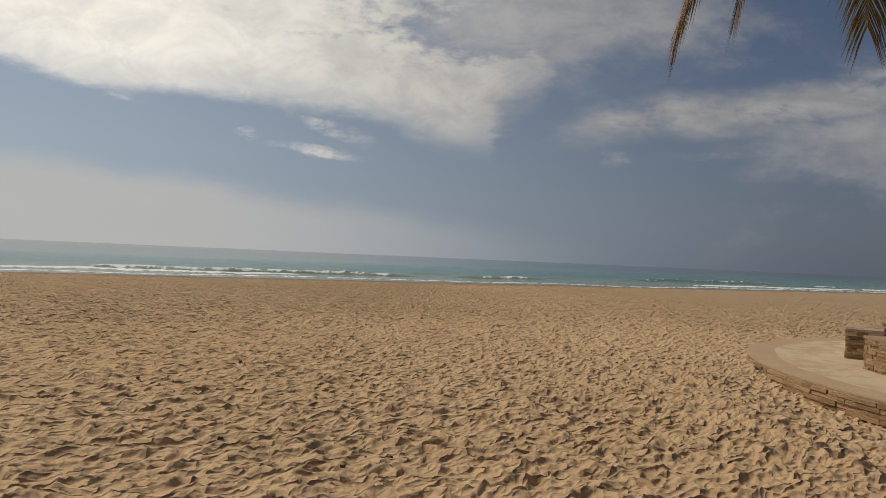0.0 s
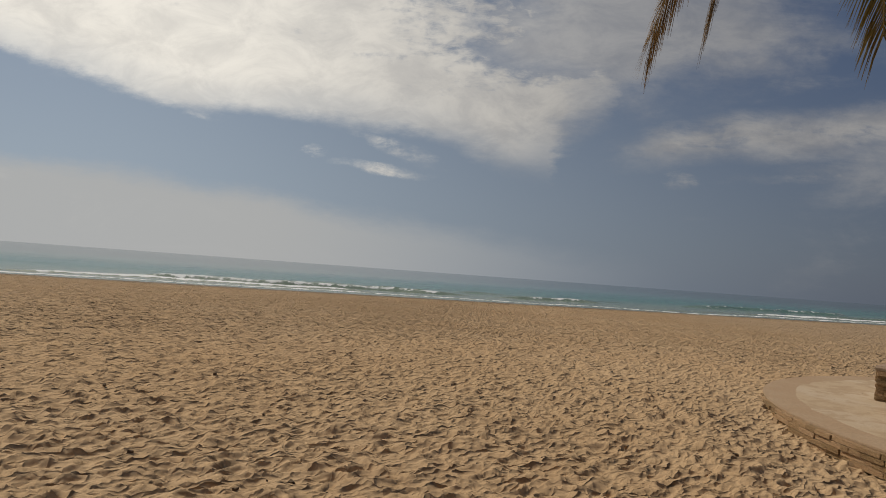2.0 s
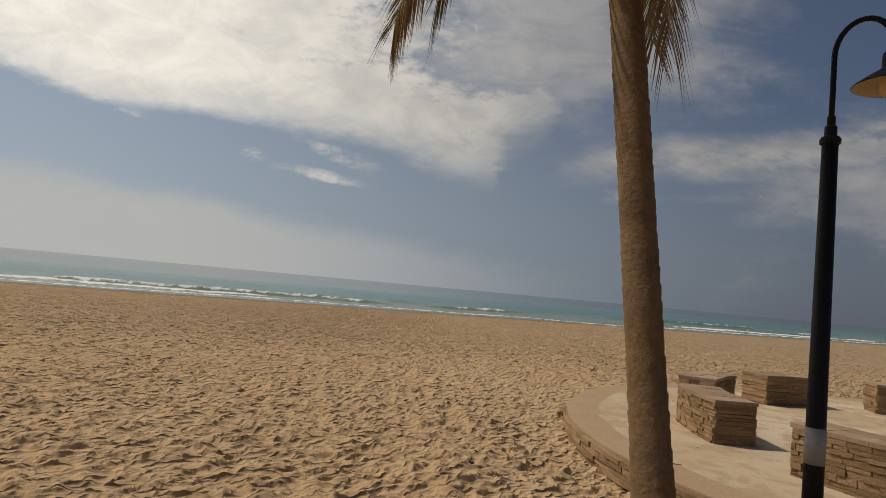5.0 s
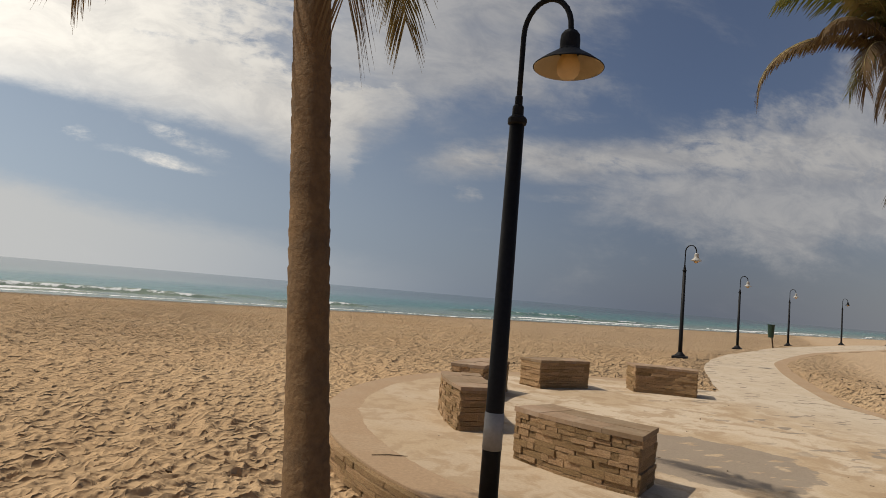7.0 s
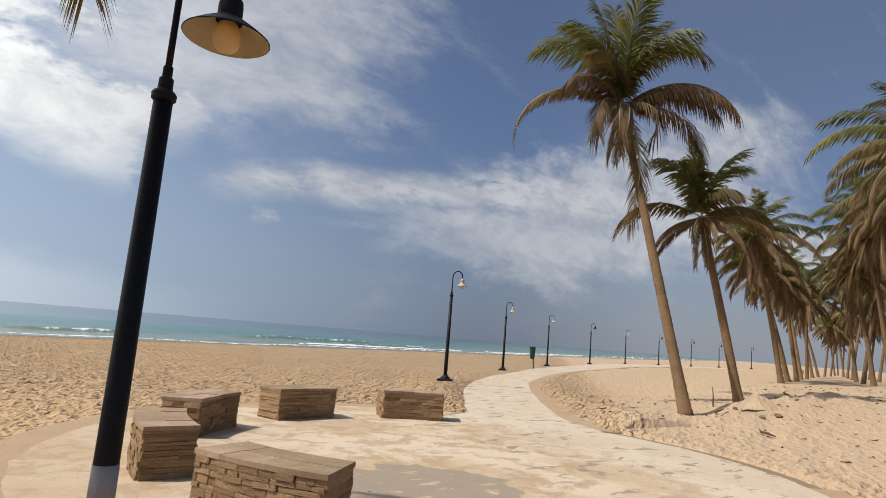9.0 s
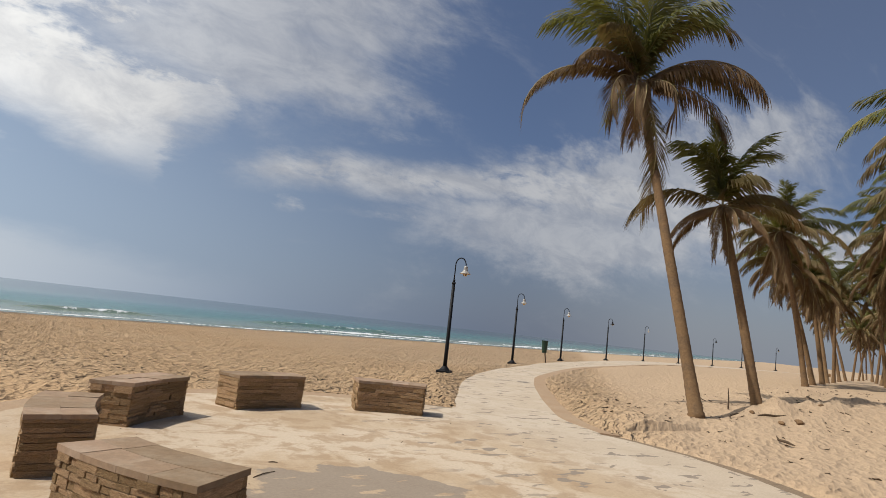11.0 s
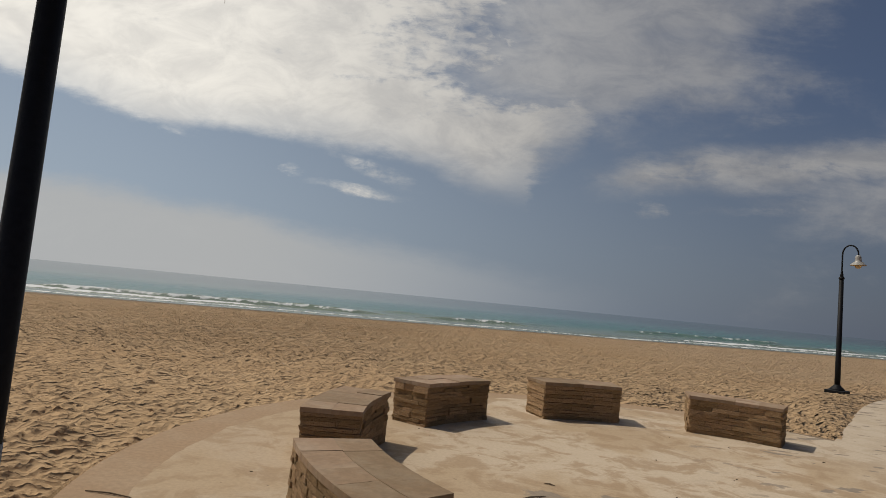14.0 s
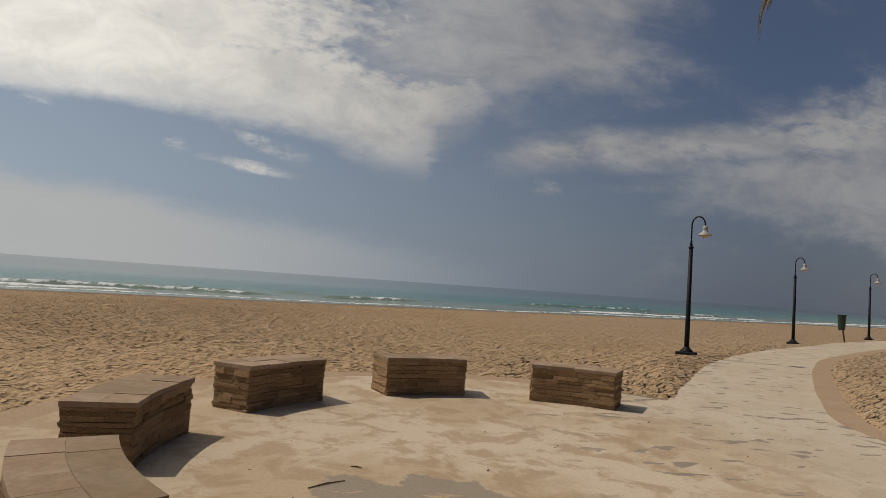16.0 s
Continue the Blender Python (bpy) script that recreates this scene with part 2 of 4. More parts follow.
def sand_material():
    m = bpy.data.materials.new("beach_sand")
    m.use_nodes = True
    k = Nodes(m.node_tree)
    b = k.add("ShaderNodeBsdfPrincipled", i_Roughness=0.95)
    b.inputs["Specular IOR Level"].default_value = 0.15
    place = k.add("ShaderNodeTexCoord").outputs["Object"]
    big = k.noise(place, 0.16, 4.0, 0.6)
    mid = k.noise(place, 2.2, 5.0, 0.65)
    fine = k.noise(place, 160.0, 3.0, 0.7)
    col = k.mix(k.step(big, 0.3, 0.7), SAND_A, SAND_B)
    col = k.mix(k.step(mid, 0.35, 0.75, 0.0, 0.45), col, SAND_C)
    # paler and drier towards the palms
    dry = k.add("ShaderNodeSeparateXYZ")
    k.link(place, dry.inputs[0])
    landward = k.math("MULTIPLY", k.step(k.math("SUBTRACT", dry.outputs[0], dry.outputs[1]), 0.5, 4.0), k.step(dry.outputs[0], 8.0, 11.5))
    col = k.mix(k.math("MAXIMUM", k.step(k.math("ADD", dry.outputs[0], k.math("MULTIPLY", big, 6.0)), 12.0, 24.0, 0.0, 0.3), k.math("MULTIPLY", landward, 0.7)), col, (0.45, 0.335, 0.225))
    g = k.step(fine, 0.2, 0.8, 0.82, 1.15)
    col = k.mix(1.0, col, k.xyz(g, g, g), "MULTIPLY")
    # wet sand along the water, by its height above the sea
    sep = k.add("ShaderNodeSeparateXYZ")
    k.link(place, sep.inputs[0])
    wet = k.step(k.math("ADD", sep.outputs[2], k.math("MULTIPLY", mid, 0.08)), SEA + 0.22, SEA + 0.03)
    col = k.mix(k.math("MULTIPLY", wet, 0.85), col, (0.14, 0.105, 0.072))
    # scattered dark bits of shell and weed
    bits = k.step(k.noise(place, 22.0, 1.0, 0.4), 0.81, 0.84)
    col = k.mix(k.math("MULTIPLY", bits, 0.45), col, (0.14, 0.095, 0.06))
    k.link(col, b.inputs["Base Color"])
    k.link(k.math("SUBTRACT", 0.95, k.math("MULTIPLY", wet, 0.5)), b.inputs["Roughness"])
    # trodden hollows beyond the modelled ones
    wavy = k.vec("ADD", place, k.vec("MULTIPLY", k.noise(place, 4.0, 3.0, color=True), (0.2, 0.2, 0)))

    def hollows(scale):
        cells = k.add("ShaderNodeTexVoronoi", feature="F1")
        k.link(k.scaled(k.scaled(wavy, 1, 1, 1, radians(-30)), 0.48, 1.15, 0), cells.inputs["Vector"])
        cells.inputs["Scale"].default_value = scale
        return k.math("POWER", cells.outputs["Distance"], 2.0)

    beyond = k.step(k.vec("DISTANCE", place, (-2.0, 5.0, 0.0)), 6.0, 14.0, 0.22, 0.8)
    beyond = k.math("MULTIPLY", beyond, k.step(landward, 0.0, 1.0, 1.0, 0.3))
    n1 = k.add("ShaderNodeBump", i_Distance=0.30)
    k.link(beyond, n1.inputs["Strength"])
    dunes = k.math("ADD", k.math("MULTIPLY", k.noise(place, 4.0, 3.0, 0.5), 0.6), k.math("ADD", k.math("MULTIPLY", hollows(6.0), 0.8), k.math("MULTIPLY", hollows(2.3), 0.6)))
    k.link(dunes, n1.inputs["Height"])
    n3 = k.add("ShaderNodeBump", i_Distance=0.06)
    k.link(k.step(landward, 0.0, 1.0, 0.95, 0.35), n3.inputs["Strength"])
    k.link(hollows(15.0), n3.inputs["Height"])
    k.link(n1.outputs[0], n3.inputs["Normal"])
    n2 = k.add("ShaderNodeBump", i_Strength=0.35, i_Distance=0.004)
    k.link(k.noise(place, 70.0, 3.0, 0.6), n2.inputs["Height"])
    k.link(n3.outputs[0], n2.inputs["Normal"])
    k.link(n2.outputs[0], b.inputs["Normal"])
    out = k.add("ShaderNodeOutputMaterial")
    k.link(b.outputs[0], out.inputs[0])
    return m


def paving_material():
    m = bpy.data.materials.new("worn_paving")
    m.use_nodes = True
    k = Nodes(m.node_tree)
    b = k.add("ShaderNodeBsdfPrincipled", i_Roughness=0.85)
    b.inputs["Specular IOR Level"].default_value = 0.25
    place = k.add("ShaderNodeTexCoord").outputs["Object"]
    big, mid, fine = k.noise(place, 0.55, 5.0, 0.6, 0.4), k.noise(place, 2.6, 6.0, 0.65, 0.6), k.noise(place, 30.0, 5.0, 0.7)
    col = k.mix(k.step(big, 0.43, 0.56), PAVE_A, PAVE_B)
    col = k.mix(k.step(mid, 0.47, 0.60, 0.0, 0.75), col, PAVE_DUST)
    west = k.add("ShaderNodeSeparateXYZ")
    k.link(place, west.inputs[0])
    # the path is less stained than the round floor
    col = k.mix(k.step(west.outputs[0], 7.0, 9.5, 0.0, 0.62), col, PAVE_PATH)
    col = k.mix(k.math("MULTIPLY", k.step(west.outputs[0], 4.5, 1.6), k.step(big, 0.35, 0.6, 0.0, 0.5)), col, PAVE_DUST)
    # one broad grey patch in the middle of the round floor, and small worn flakes drawn out along the path
    near = k.vec("DISTANCE", k.vec("ADD", place, k.vec("MULTIPLY", k.vec("SUBTRACT", k.noise(place, 1.6, 5.0, 0.6, color=True), (0.5, 0.5, 0.5)), (1.3, 1.3, 0))), (4.75, 6.45, 0))
    patch = k.math("MULTIPLY", k.step(near, 1.02, 0.96), k.step(k.noise(k.scaled(place, 1, 2.5, 1), 2.3, 4.0, 0.6), 0.64, 0.60))
    col = k.mix(k.math("MULTIPLY", patch, 0.85), col, PAVE_GREY)
    flakes = k.step(k.noise(k.scaled(place, 0.7, 1.4, 1, 0.35), 2.6, 4.0, 0.55, 0.3), 0.606, 0.618)
    sep = k.add("ShaderNodeSeparateXYZ")
    k.link(place, sep.inputs[0])
    flakes = k.math("MULTIPLY", flakes, k.step(sep.outputs[0], 5.5, 7.0))
    col = k.mix(k.math("MULTIPLY", flakes, 0.95), col, PAVE_GREY)
    g = k.step(fine, 0.25, 0.75, 0.90, 1.08)
    col = k.mix(1.0, col, k.xyz(g, g, g), "MULTIPLY")
    k.link(col, b.inputs["Base Color"])
    n = k.add("ShaderNodeBump", i_Strength=0.5, i_Distance=0.012)
    k.link(k.math("SUBTRACT", k.math("ADD", k.math("MULTIPLY", fine, 0.4), mid), k.math("MULTIPLY", k.math("ADD", flakes, patch), 0.5)), n.inputs["Height"])
    k.link(n.outputs[0], b.inputs["Normal"])
    out = k.add("ShaderNodeOutputMaterial")
    k.link(b.outputs[0], out.inputs[0])
    return m


def sea_material():
    """Green shallow water; foam by distance from the shore, which the sheet carries as its UV."""
    m = bpy.data.materials.new("sea_water")
    m.use_nodes = True
    k = Nodes(m.node_tree)
    b = k.add("ShaderNodeBsdfPrincipled", i_Roughness=0.22, i_IOR=1.33)
    uv = k.add("ShaderNodeUVMap", uv_map="shore").outputs[0]
    sep = k.add("ShaderNodeSeparateXYZ")
    k.link(uv, sep.inputs[0])
    along, off, crest = sep.outputs[0], sep.outputs[1], sep.outputs[2]
    place = k.add("ShaderNodeTexCoord").outputs["Object"]
    wide = k.noise(k.scaled(place, 0.02, 0.09, 1, 0.4), 1.0, 4.0, 0.6)
    col = k.mix(k.step(off, 0.0, 40.0), WATER_NEAR, WATER_MID)
    col = k.mix(k.step(k.math("ADD", off, k.math("MULTIPLY", wide, 60.0)), 40.0, 260.0), col, WATER_FAR)
    rag = k.math("SUBTRACT", k.noise(k.scaled(uv, 1.0, 0.6, 0), 0.9, 7.0, 0.75), 0.5)
    lace = k.noise(k.scaled(uv, 0.5, 1.2, 0), 1.6, 5.0, 0.7)
    lined = k.add("ShaderNodeAttribute", attribute_name="foam").outputs["Fac"]
    foam = k.step(k.math("ADD", lined, k.math("MULTIPLY", rag, 1.3)), 0.50, 0.68)
    foam = k.math("MAXIMUM", foam, k.math("MULTIPLY", k.step(lined, 0.2, 0.6), k.step(lace, 0.58, 0.66)))
    col = k.mix(foam, col, (0.74, 0.75, 0.74))
    k.link(col, b.inputs["Base Color"])
    k.link(k.math("MAXIMUM", k.step(off, 10.0, 120.0, 0.22, 0.12), k.math("MULTIPLY", foam, 0.8)), b.inputs["Roughness"])
    b.inputs["Specular IOR Level"].default_value = 0.5
    # the chop dies away offshore, where the water lies smooth as a mirror at this low angle
    n = k.add("ShaderNodeBump", i_Distance=0.25)
    k.link(k.step(off, 10.0, 120.0, 0.40, 0.07), n.inputs["Strength"])
    k.link(k.noise(k.scaled(place, 0.35, 0.9, 1, 0.4), 1.0, 5.0, 0.6), n.inputs["Height"])
    k.link(n.outputs[0], b.inputs["Normal"])
    out = k.add("ShaderNodeOutputMaterial")
    k.link(b.outputs[0], out.inputs[0])
    return m


SEA = -1.2
SAND_A, SAND_B, SAND_C = (0.44, 0.295, 0.165), (0.475, 0.33, 0.193), (0.365, 0.237, 0.129)
PAVE_A, PAVE_B, PAVE_DUST, PAVE_GREY = (0.45, 0.335, 0.215), (0.54, 0.435, 0.315), (0.36, 0.25, 0.15), (0.26, 0.21, 0.16)
PAVE_PATH = (0.52, 0.44, 0.34)
WATER_NEAR, WATER_MID, WATER_FAR = (0.17, 0.20, 0.15), (0.035, 0.14, 0.12), (0.014, 0.05, 0.056)
M_SAND, M_PAVE, M_SEA = sand_material(), paving_material(), sea_material()
M_COPING = material("pink_concrete_coping", (0.37, 0.25, 0.15), 0.9, grain=(26.0, 0.82, 1.1), bump=0.4, bump_scale=60.0, blotch=(1.3, (0.41, 0.30, 0.195), 0.6))
M_MORTAR = material("grey_mortar", (0.25, 0.18, 0.115), 0.95, grain=(30.0, 0.7, 1.1), bump=0.5)
M_STONE = material("honey_split_stone", (0.41, 0.265, 0.135), 0.9, grain=(14.0, 0.66, 1.22), bump=0.9, bump_scale=26.0, spread=0.22, blotch=(6.0, (0.28, 0.165, 0.08), 0.7), relief=(9.0, 0.6))
M_SLAB = material("sandstone_slab", (0.295, 0.198, 0.122), 0.85, grain=(18.0, 0.85, 1.1), bump=0.4, spread=0.20, blotch=(4.0, (0.37, 0.285, 0.20), 0.5))
M_BLACK = material("black_painted_steel", (0.007, 0.007, 0.008), 0.55, grain=(30.0, 0.7, 1.4), spec=0.18, bump=0.15, bump_scale=90.0)
M_BAND = material("grey_paint_band", (0.30, 0.29, 0.275), 0.6, grain=(22.0, 0.85, 1.08), bump=0.1)
M_AMBER = material("amber_shade_lining", (0.82, 0.66, 0.42), 0.5, grain=(12.0, 0.85, 1.08))
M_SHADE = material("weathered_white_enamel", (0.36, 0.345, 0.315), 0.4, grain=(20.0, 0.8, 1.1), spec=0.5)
M_TRUNK = material("palm_bark", (0.185, 0.112, 0.054), 0.95, grain=(22.0, 0.75, 1.15), bump=0.8, bump_scale=30.0, blotch=(3.0, (0.12, 0.08, 0.048), 0.6), relief=(7.0, 0.5))
M_GREEN = material("green_palm_leaflet", (0.050, 0.062, 0.016), 0.5, grain=(2.0, 0.6, 1.4), spread=0.4, blotch=(0.8, (0.16, 0.135, 0.03), 0.55), spec=0.4)
M_OLIVE = material("ageing_palm_leaflet", (0.105, 0.082, 0.028), 0.65, grain=(2.0, 0.7, 1.3), spread=0.3, blotch=(0.9, (0.21, 0.13, 0.06), 0.7))
M_DRY = material("dry_brown_palm_leaflet", (0.150, 0.095, 0.045), 0.8, grain=(2.5, 0.65, 1.25), spread=0.25, blotch=(1.0, (0.12, 0.08, 0.042), 0.6))
M_RACHIS = material("palm_leaf_stalk", (0.30, 0.24, 0.10), 0.6, grain=(8.0, 0.8, 1.2))
M_BIN = material("green_plastic", (0.013, 0.036, 0.02), 0.5, grain=(14.0, 0.8, 1.2), spec=0.4)
M_TWIG = material("dark_dry_twig", (0.09, 0.06, 0.035), 0.9, grain=(30.0, 0.7, 1.3))
M_HUSK = material("brown_coconut_fibre", (0.20, 0.12, 0.06), 0.95, grain=(18.0, 0.6, 1.3), bump=0.8)


def translucent(m, colour, amount):
    """Lets light through a leaf."""
    tree = m.node_tree
    out = next(n for n in tree.nodes if n.type == "OUTPUT_MATERIAL")
    first = out.inputs[0].links[0].from_socket
    glow, mixed = tree.nodes.new("ShaderNodeBsdfTranslucent"), tree.nodes.new("ShaderNodeMixShader")
    glow.inputs[0].default_value = (*colour, 1)
    mixed.inputs[0].default_value = amount
    tree.links.new(first, mixed.inputs[1])
    tree.links.new(glow.outputs[0], mixed.inputs[2])
    tree.links.new(mixed.outputs[0], out.inputs[0])


translucent(M_GREEN, (0.30, 0.28, 0.05), 0.30)
translucent(M_OLIVE, (0.28, 0.20, 0.06), 0.22)
translucent(M_DRY, (0.26, 0.16, 0.06), 0.15)
translucent(M_AMBER, (0.80, 0.62, 0.30), 0.5)


# ---------------------------------------------------------------- helpers for meshes
def mesh_from(name, verts, faces, mat, smooth=False):
    me = bpy.data.meshes.new(name)
    me.from_pydata(verts, [], faces)
    me.materials.append(mat)
    if smooth:
        me.polygons.foreach_set("use_smooth", [True] * len(me.polygons))
    me.update()
    return me


def part(name, bm, mat, parent=None, label="", smooth=False):
    """Links a bmesh as one mesh object under a thing or a part."""
    me = bpy.data.meshes.new(name)
    bm.to_mesh(me)
    bm.free()
    me.materials.append(mat)
    if smooth:
        me.polygons.foreach_set("use_smooth", [True] * len(me.polygons))
    ob = new(name, me)
    ob.parent = parent
    return tagged(ob, label) if label else ob


def placed(name, me, parent, m=None, label=""):
    ob = new(name, me)
    ob.parent = parent
    if m is not None:
        ob.matrix_basis = m
    return tagged(ob, label) if label else ob


def lathe(bm, rings, sides=24, at=(0, 0, 0), cap=True):
    """A turned body from (radius, height) pairs."""
    rows = []
    for r, z in rings:
        rows.append([bm.verts.new((at[0] + r * math.cos(a), at[1] + r * math.sin(a), at[2] + z)) for a in (2 * math.pi * i / sides for i in range(sides))])
    for low, high in zip(rows, rows[1:]):
        for i in range(sides):
            bm.faces.new((low[i], low[(i + 1) % sides], high[(i + 1) % sides], high[i]))
    if cap:
        bm.faces.new(list(reversed(rows[0])))
        bm.faces.new(rows[-1])
    return bm


def tube(bm, line, radii, sides=10, cap=True):
    """A round bar along a line of points."""
    rows = []
    for i, p in enumerate(line):
        p = Vector(p)
        d = (Vector(line[min(i + 1, len(line) - 1)]) - Vector(line[max(i - 1, 0)])).normalized()
        side = d.cross(Vector((0.13, 0.97, 0.21))).normalized()
        up = side.cross(d)
        r = radii[i] if hasattr(radii, "__len__") else radii
        rows.append([bm.verts.new(p + r * (math.cos(a) * side + math.sin(a) * up)) for a in (2 * math.pi * j / sides for j in range(sides))])
    for low, high in zip(rows, rows[1:]):
        for j in range(sides):
            bm.faces.new((low[j], low[(j + 1) % sides], high[(j + 1) % sides], high[j]))
    if cap:
        bm.faces.new(list(reversed(rows[0])))
        bm.faces.new(rows[-1])
    return bm


def box(bm, sx, sy, sz, m=None, bevel=0.0, wobble=0.0, rng=None):
    """A block with its base centre at the origin, moved by m."""
    made = bmesh.ops.create_cube(bm, size=1.0)["verts"]
    for v in made:
        v.co = Vector((v.co.x * sx, v.co.y * sy, (v.co.z + 0.5) * sz))
        if wobble:
            v.co += Vector([rng.uniform(-wobble, wobble) for _ in range(3)])
    if bevel:
        edges = {e for v in made for e in v.link_edges}
        made = list({v for f in bmesh.ops.bevel(bm, geom=list(edges), offset=bevel, segments=1, affect="EDGES")["faces"] for v in f.verts} | {v for v in made if v.is_valid})
    if m is not None:
        bmesh.ops.transform(bm, matrix=m, verts=made)
    return bm


def thing(name, at, label, category, group="", rz=0.0):
    ob = new(name)
    ob.empty_display_size = 0.2
    ob.matrix_basis = pose(*at, 0, 0, rz)
    return tagged(ob, label, category, group)


# ---------------------------------------------------------------- plan
CENTRE, R_RIM, R_FLOOR = (5.86, 7.65), 5.0, 4.57
LEFT = [(8.70, 11.10), (9.02, 11.45), (10.3, 13.3), (13.1, 16.9), (17.1, 20.9), (21.8, 24.5), (27.4, 28.6), (39.4, 35.2), (52.9, 42.1), (64, 46.0), (76, 49.3), (88, 52.2), (101, 54.3), (165, 66), (260, 84)]
RIGHT = [(10.72, 8.7), (11.1, 10.0), (12.05, 11.4), (13.4, 13.2), (16.1, 16.5), (19.4, 19.8), (27.3, 25.6), (36.6, 30.4), (48.0, 36.2), (59, 40.6), (76, 45.8), (88, 48.8), (101, 51), (165, 62.5), (260, 80)]


def path_rise(x):
    """The path climbs a little where it leaves the terrace."""
    t = np.clip((np.asarray(x, float) - 18) / 30, 0, 1)
    return 0.24 * t * t * (3 - 2 * t)


def spline(points, steps):
    """A smooth line through the points."""
    p = [np.array(q, float) for q in points]
    p = [2 * p[0] - p[1]] + p + [2 * p[-1] - p[-2]]
    out = []
    for i in range(1, len(p) - 2):
        a, b, c, d = p[i - 1 : i + 3]
        for t in np.linspace(0, 1, steps, endpoint=False):
            out.append(0.5 * (2 * b + (c - a) * t + (2 * a - 5 * b + 4 * c - d) * t**2 + (3 * b - a - 3 * c + d) * t**3))
    return np.array(out + [p[-2]])


PATH_L, PATH_R = spline(LEFT, 10), spline(RIGHT, 10)


def shore_y(x):
    x = np.asarray(x, float)
    mid = np.clip(x, -90, 260)
    return 62 + 0.42 * mid + 0.00025 * mid**2 + (0.42 + 0.0005 * mid) * (x - mid)


def inside_path(x, y):
    """How far inside the path a place lies, in metres; negative outside."""
    left = np.interp(x, PATH_L[:, 0], PATH_L[:, 1])
    right = np.interp(x, PATH_R[:, 0], PATH_R[:, 1])
    within = np.minimum(left - y, y - right) * 0.72
    steep = np.where(x < 11.0, np.minimum((x - np.interp(y, PATH_L[:, 1], PATH_L[:, 0])), (np.interp(y, PATH_R[:, 1], PATH_R[:, 0]) - x)) * 0.8, within)
    return np.where((x > 8.6) & (y > 9.0), np.where(x < 11.0, steep, within), -9.0)


def smooth01(v):
    v = np.clip(v, 0, 1)
    return v * v * (3 - 2 * v)


TABLES = {}


def fbm(x, y, scale, octaves, seed):
    """Value noise on arrays, about -1 to 1."""
    if ("plain", seed) not in TABLES:
        TABLES["plain", seed] = np.random.RandomState(seed).uniform(-1, 1, (256, 256))
    table = TABLES["plain", seed]
    out, amp = np.zeros_like(x), 1.0
    for o in range(octaves):
        px, py = x * scale + 17.3 * o, y * scale + 9.1 * o
        ix, iy = np.floor(px).astype(int), np.floor(py).astype(int)
        fx, fy = smooth01(px - ix), smooth01(py - iy)
        g = lambda a, b: table[a % 256, b % 256]
        out += amp * ((g(ix, iy) * (1 - fx) + g(ix + 1, iy) * fx) * (1 - fy) + (g(ix, iy + 1) * (1 - fx) + g(ix + 1, iy + 1) * fx) * fy)
        amp, scale = amp * 0.5, scale * 2.03
    return out


def dents(x, y, cell, seed, size, deep, keep):
    """Trodden hollows: one at most in each cell, with a steep wall and a raised rim."""
    n = 256
    if seed not in TABLES:
        rng = np.random.RandomState(seed)
        TABLES[seed] = [rng.uniform(a, b, (n, n)) for a, b in ((0.1, 0.9), (0.1, 0.9), (0.6, 1.3), (0, 3.14), (0.3, 1.0), (0, 1))]
    px, py, wide, turn, low, chance = TABLES[seed]
    on = chance < keep
    cx, cy = np.floor(x / cell).astype(int), np.floor(y / cell).astype(int)
    out = np.zeros_like(x)
    for i in (-1, 0, 1):
        for j in (-1, 0, 1):
            a, b = (cx + i) % n, (cy + j) % n
            dx, dy = x - (cx + i + px[a, b]) * cell, y - (cy + j + py[a, b]) * cell
            c, s = np.cos(turn[a, b]), np.sin(turn[a, b])
            q = np.hypot((dx * c + dy * s) / (1.5 * wide[a, b]), (dy * c - dx * s) / wide[a, b]) / size
            dent = np.where(q < 1, -(1 - q**3.2), 0.42 * np.exp(-(((q - 1.18) / 0.28) ** 2)))
            out += np.where(on[a, b], dent * low[a, b], 0.0)
    return deep * out


def scallops(x, y, cell, seed, deep):
    """Shallow dishes side by side, that meet in sharp crests."""
    n = 256
    if seed not in TABLES:
        rng = np.random.RandomState(seed)
        TABLES[seed] = [rng.uniform(a, b, (n, n)) for a, b in ((0.0, 1.0), (0.0, 1.0), (0.0, 0.25))]
    px, py, high = TABLES[seed]
    cx, cy = np.floor(x / cell).astype(int), np.floor(y / cell).astype(int)
    out = np.full_like(x, 9.0)
    for i in (-1, 0, 1):
        for j in (-1, 0, 1):
            a, b = (cx + i) % n, (cy + j) % n
            out = np.minimum(out, ((x / cell - cx - i - px[a, b]) ** 2 + (y / cell - cy - j - py[a, b]) ** 2) * 1.3 + high[a, b])
    return deep * (np.minimum(out, 1.1) - 0.4)


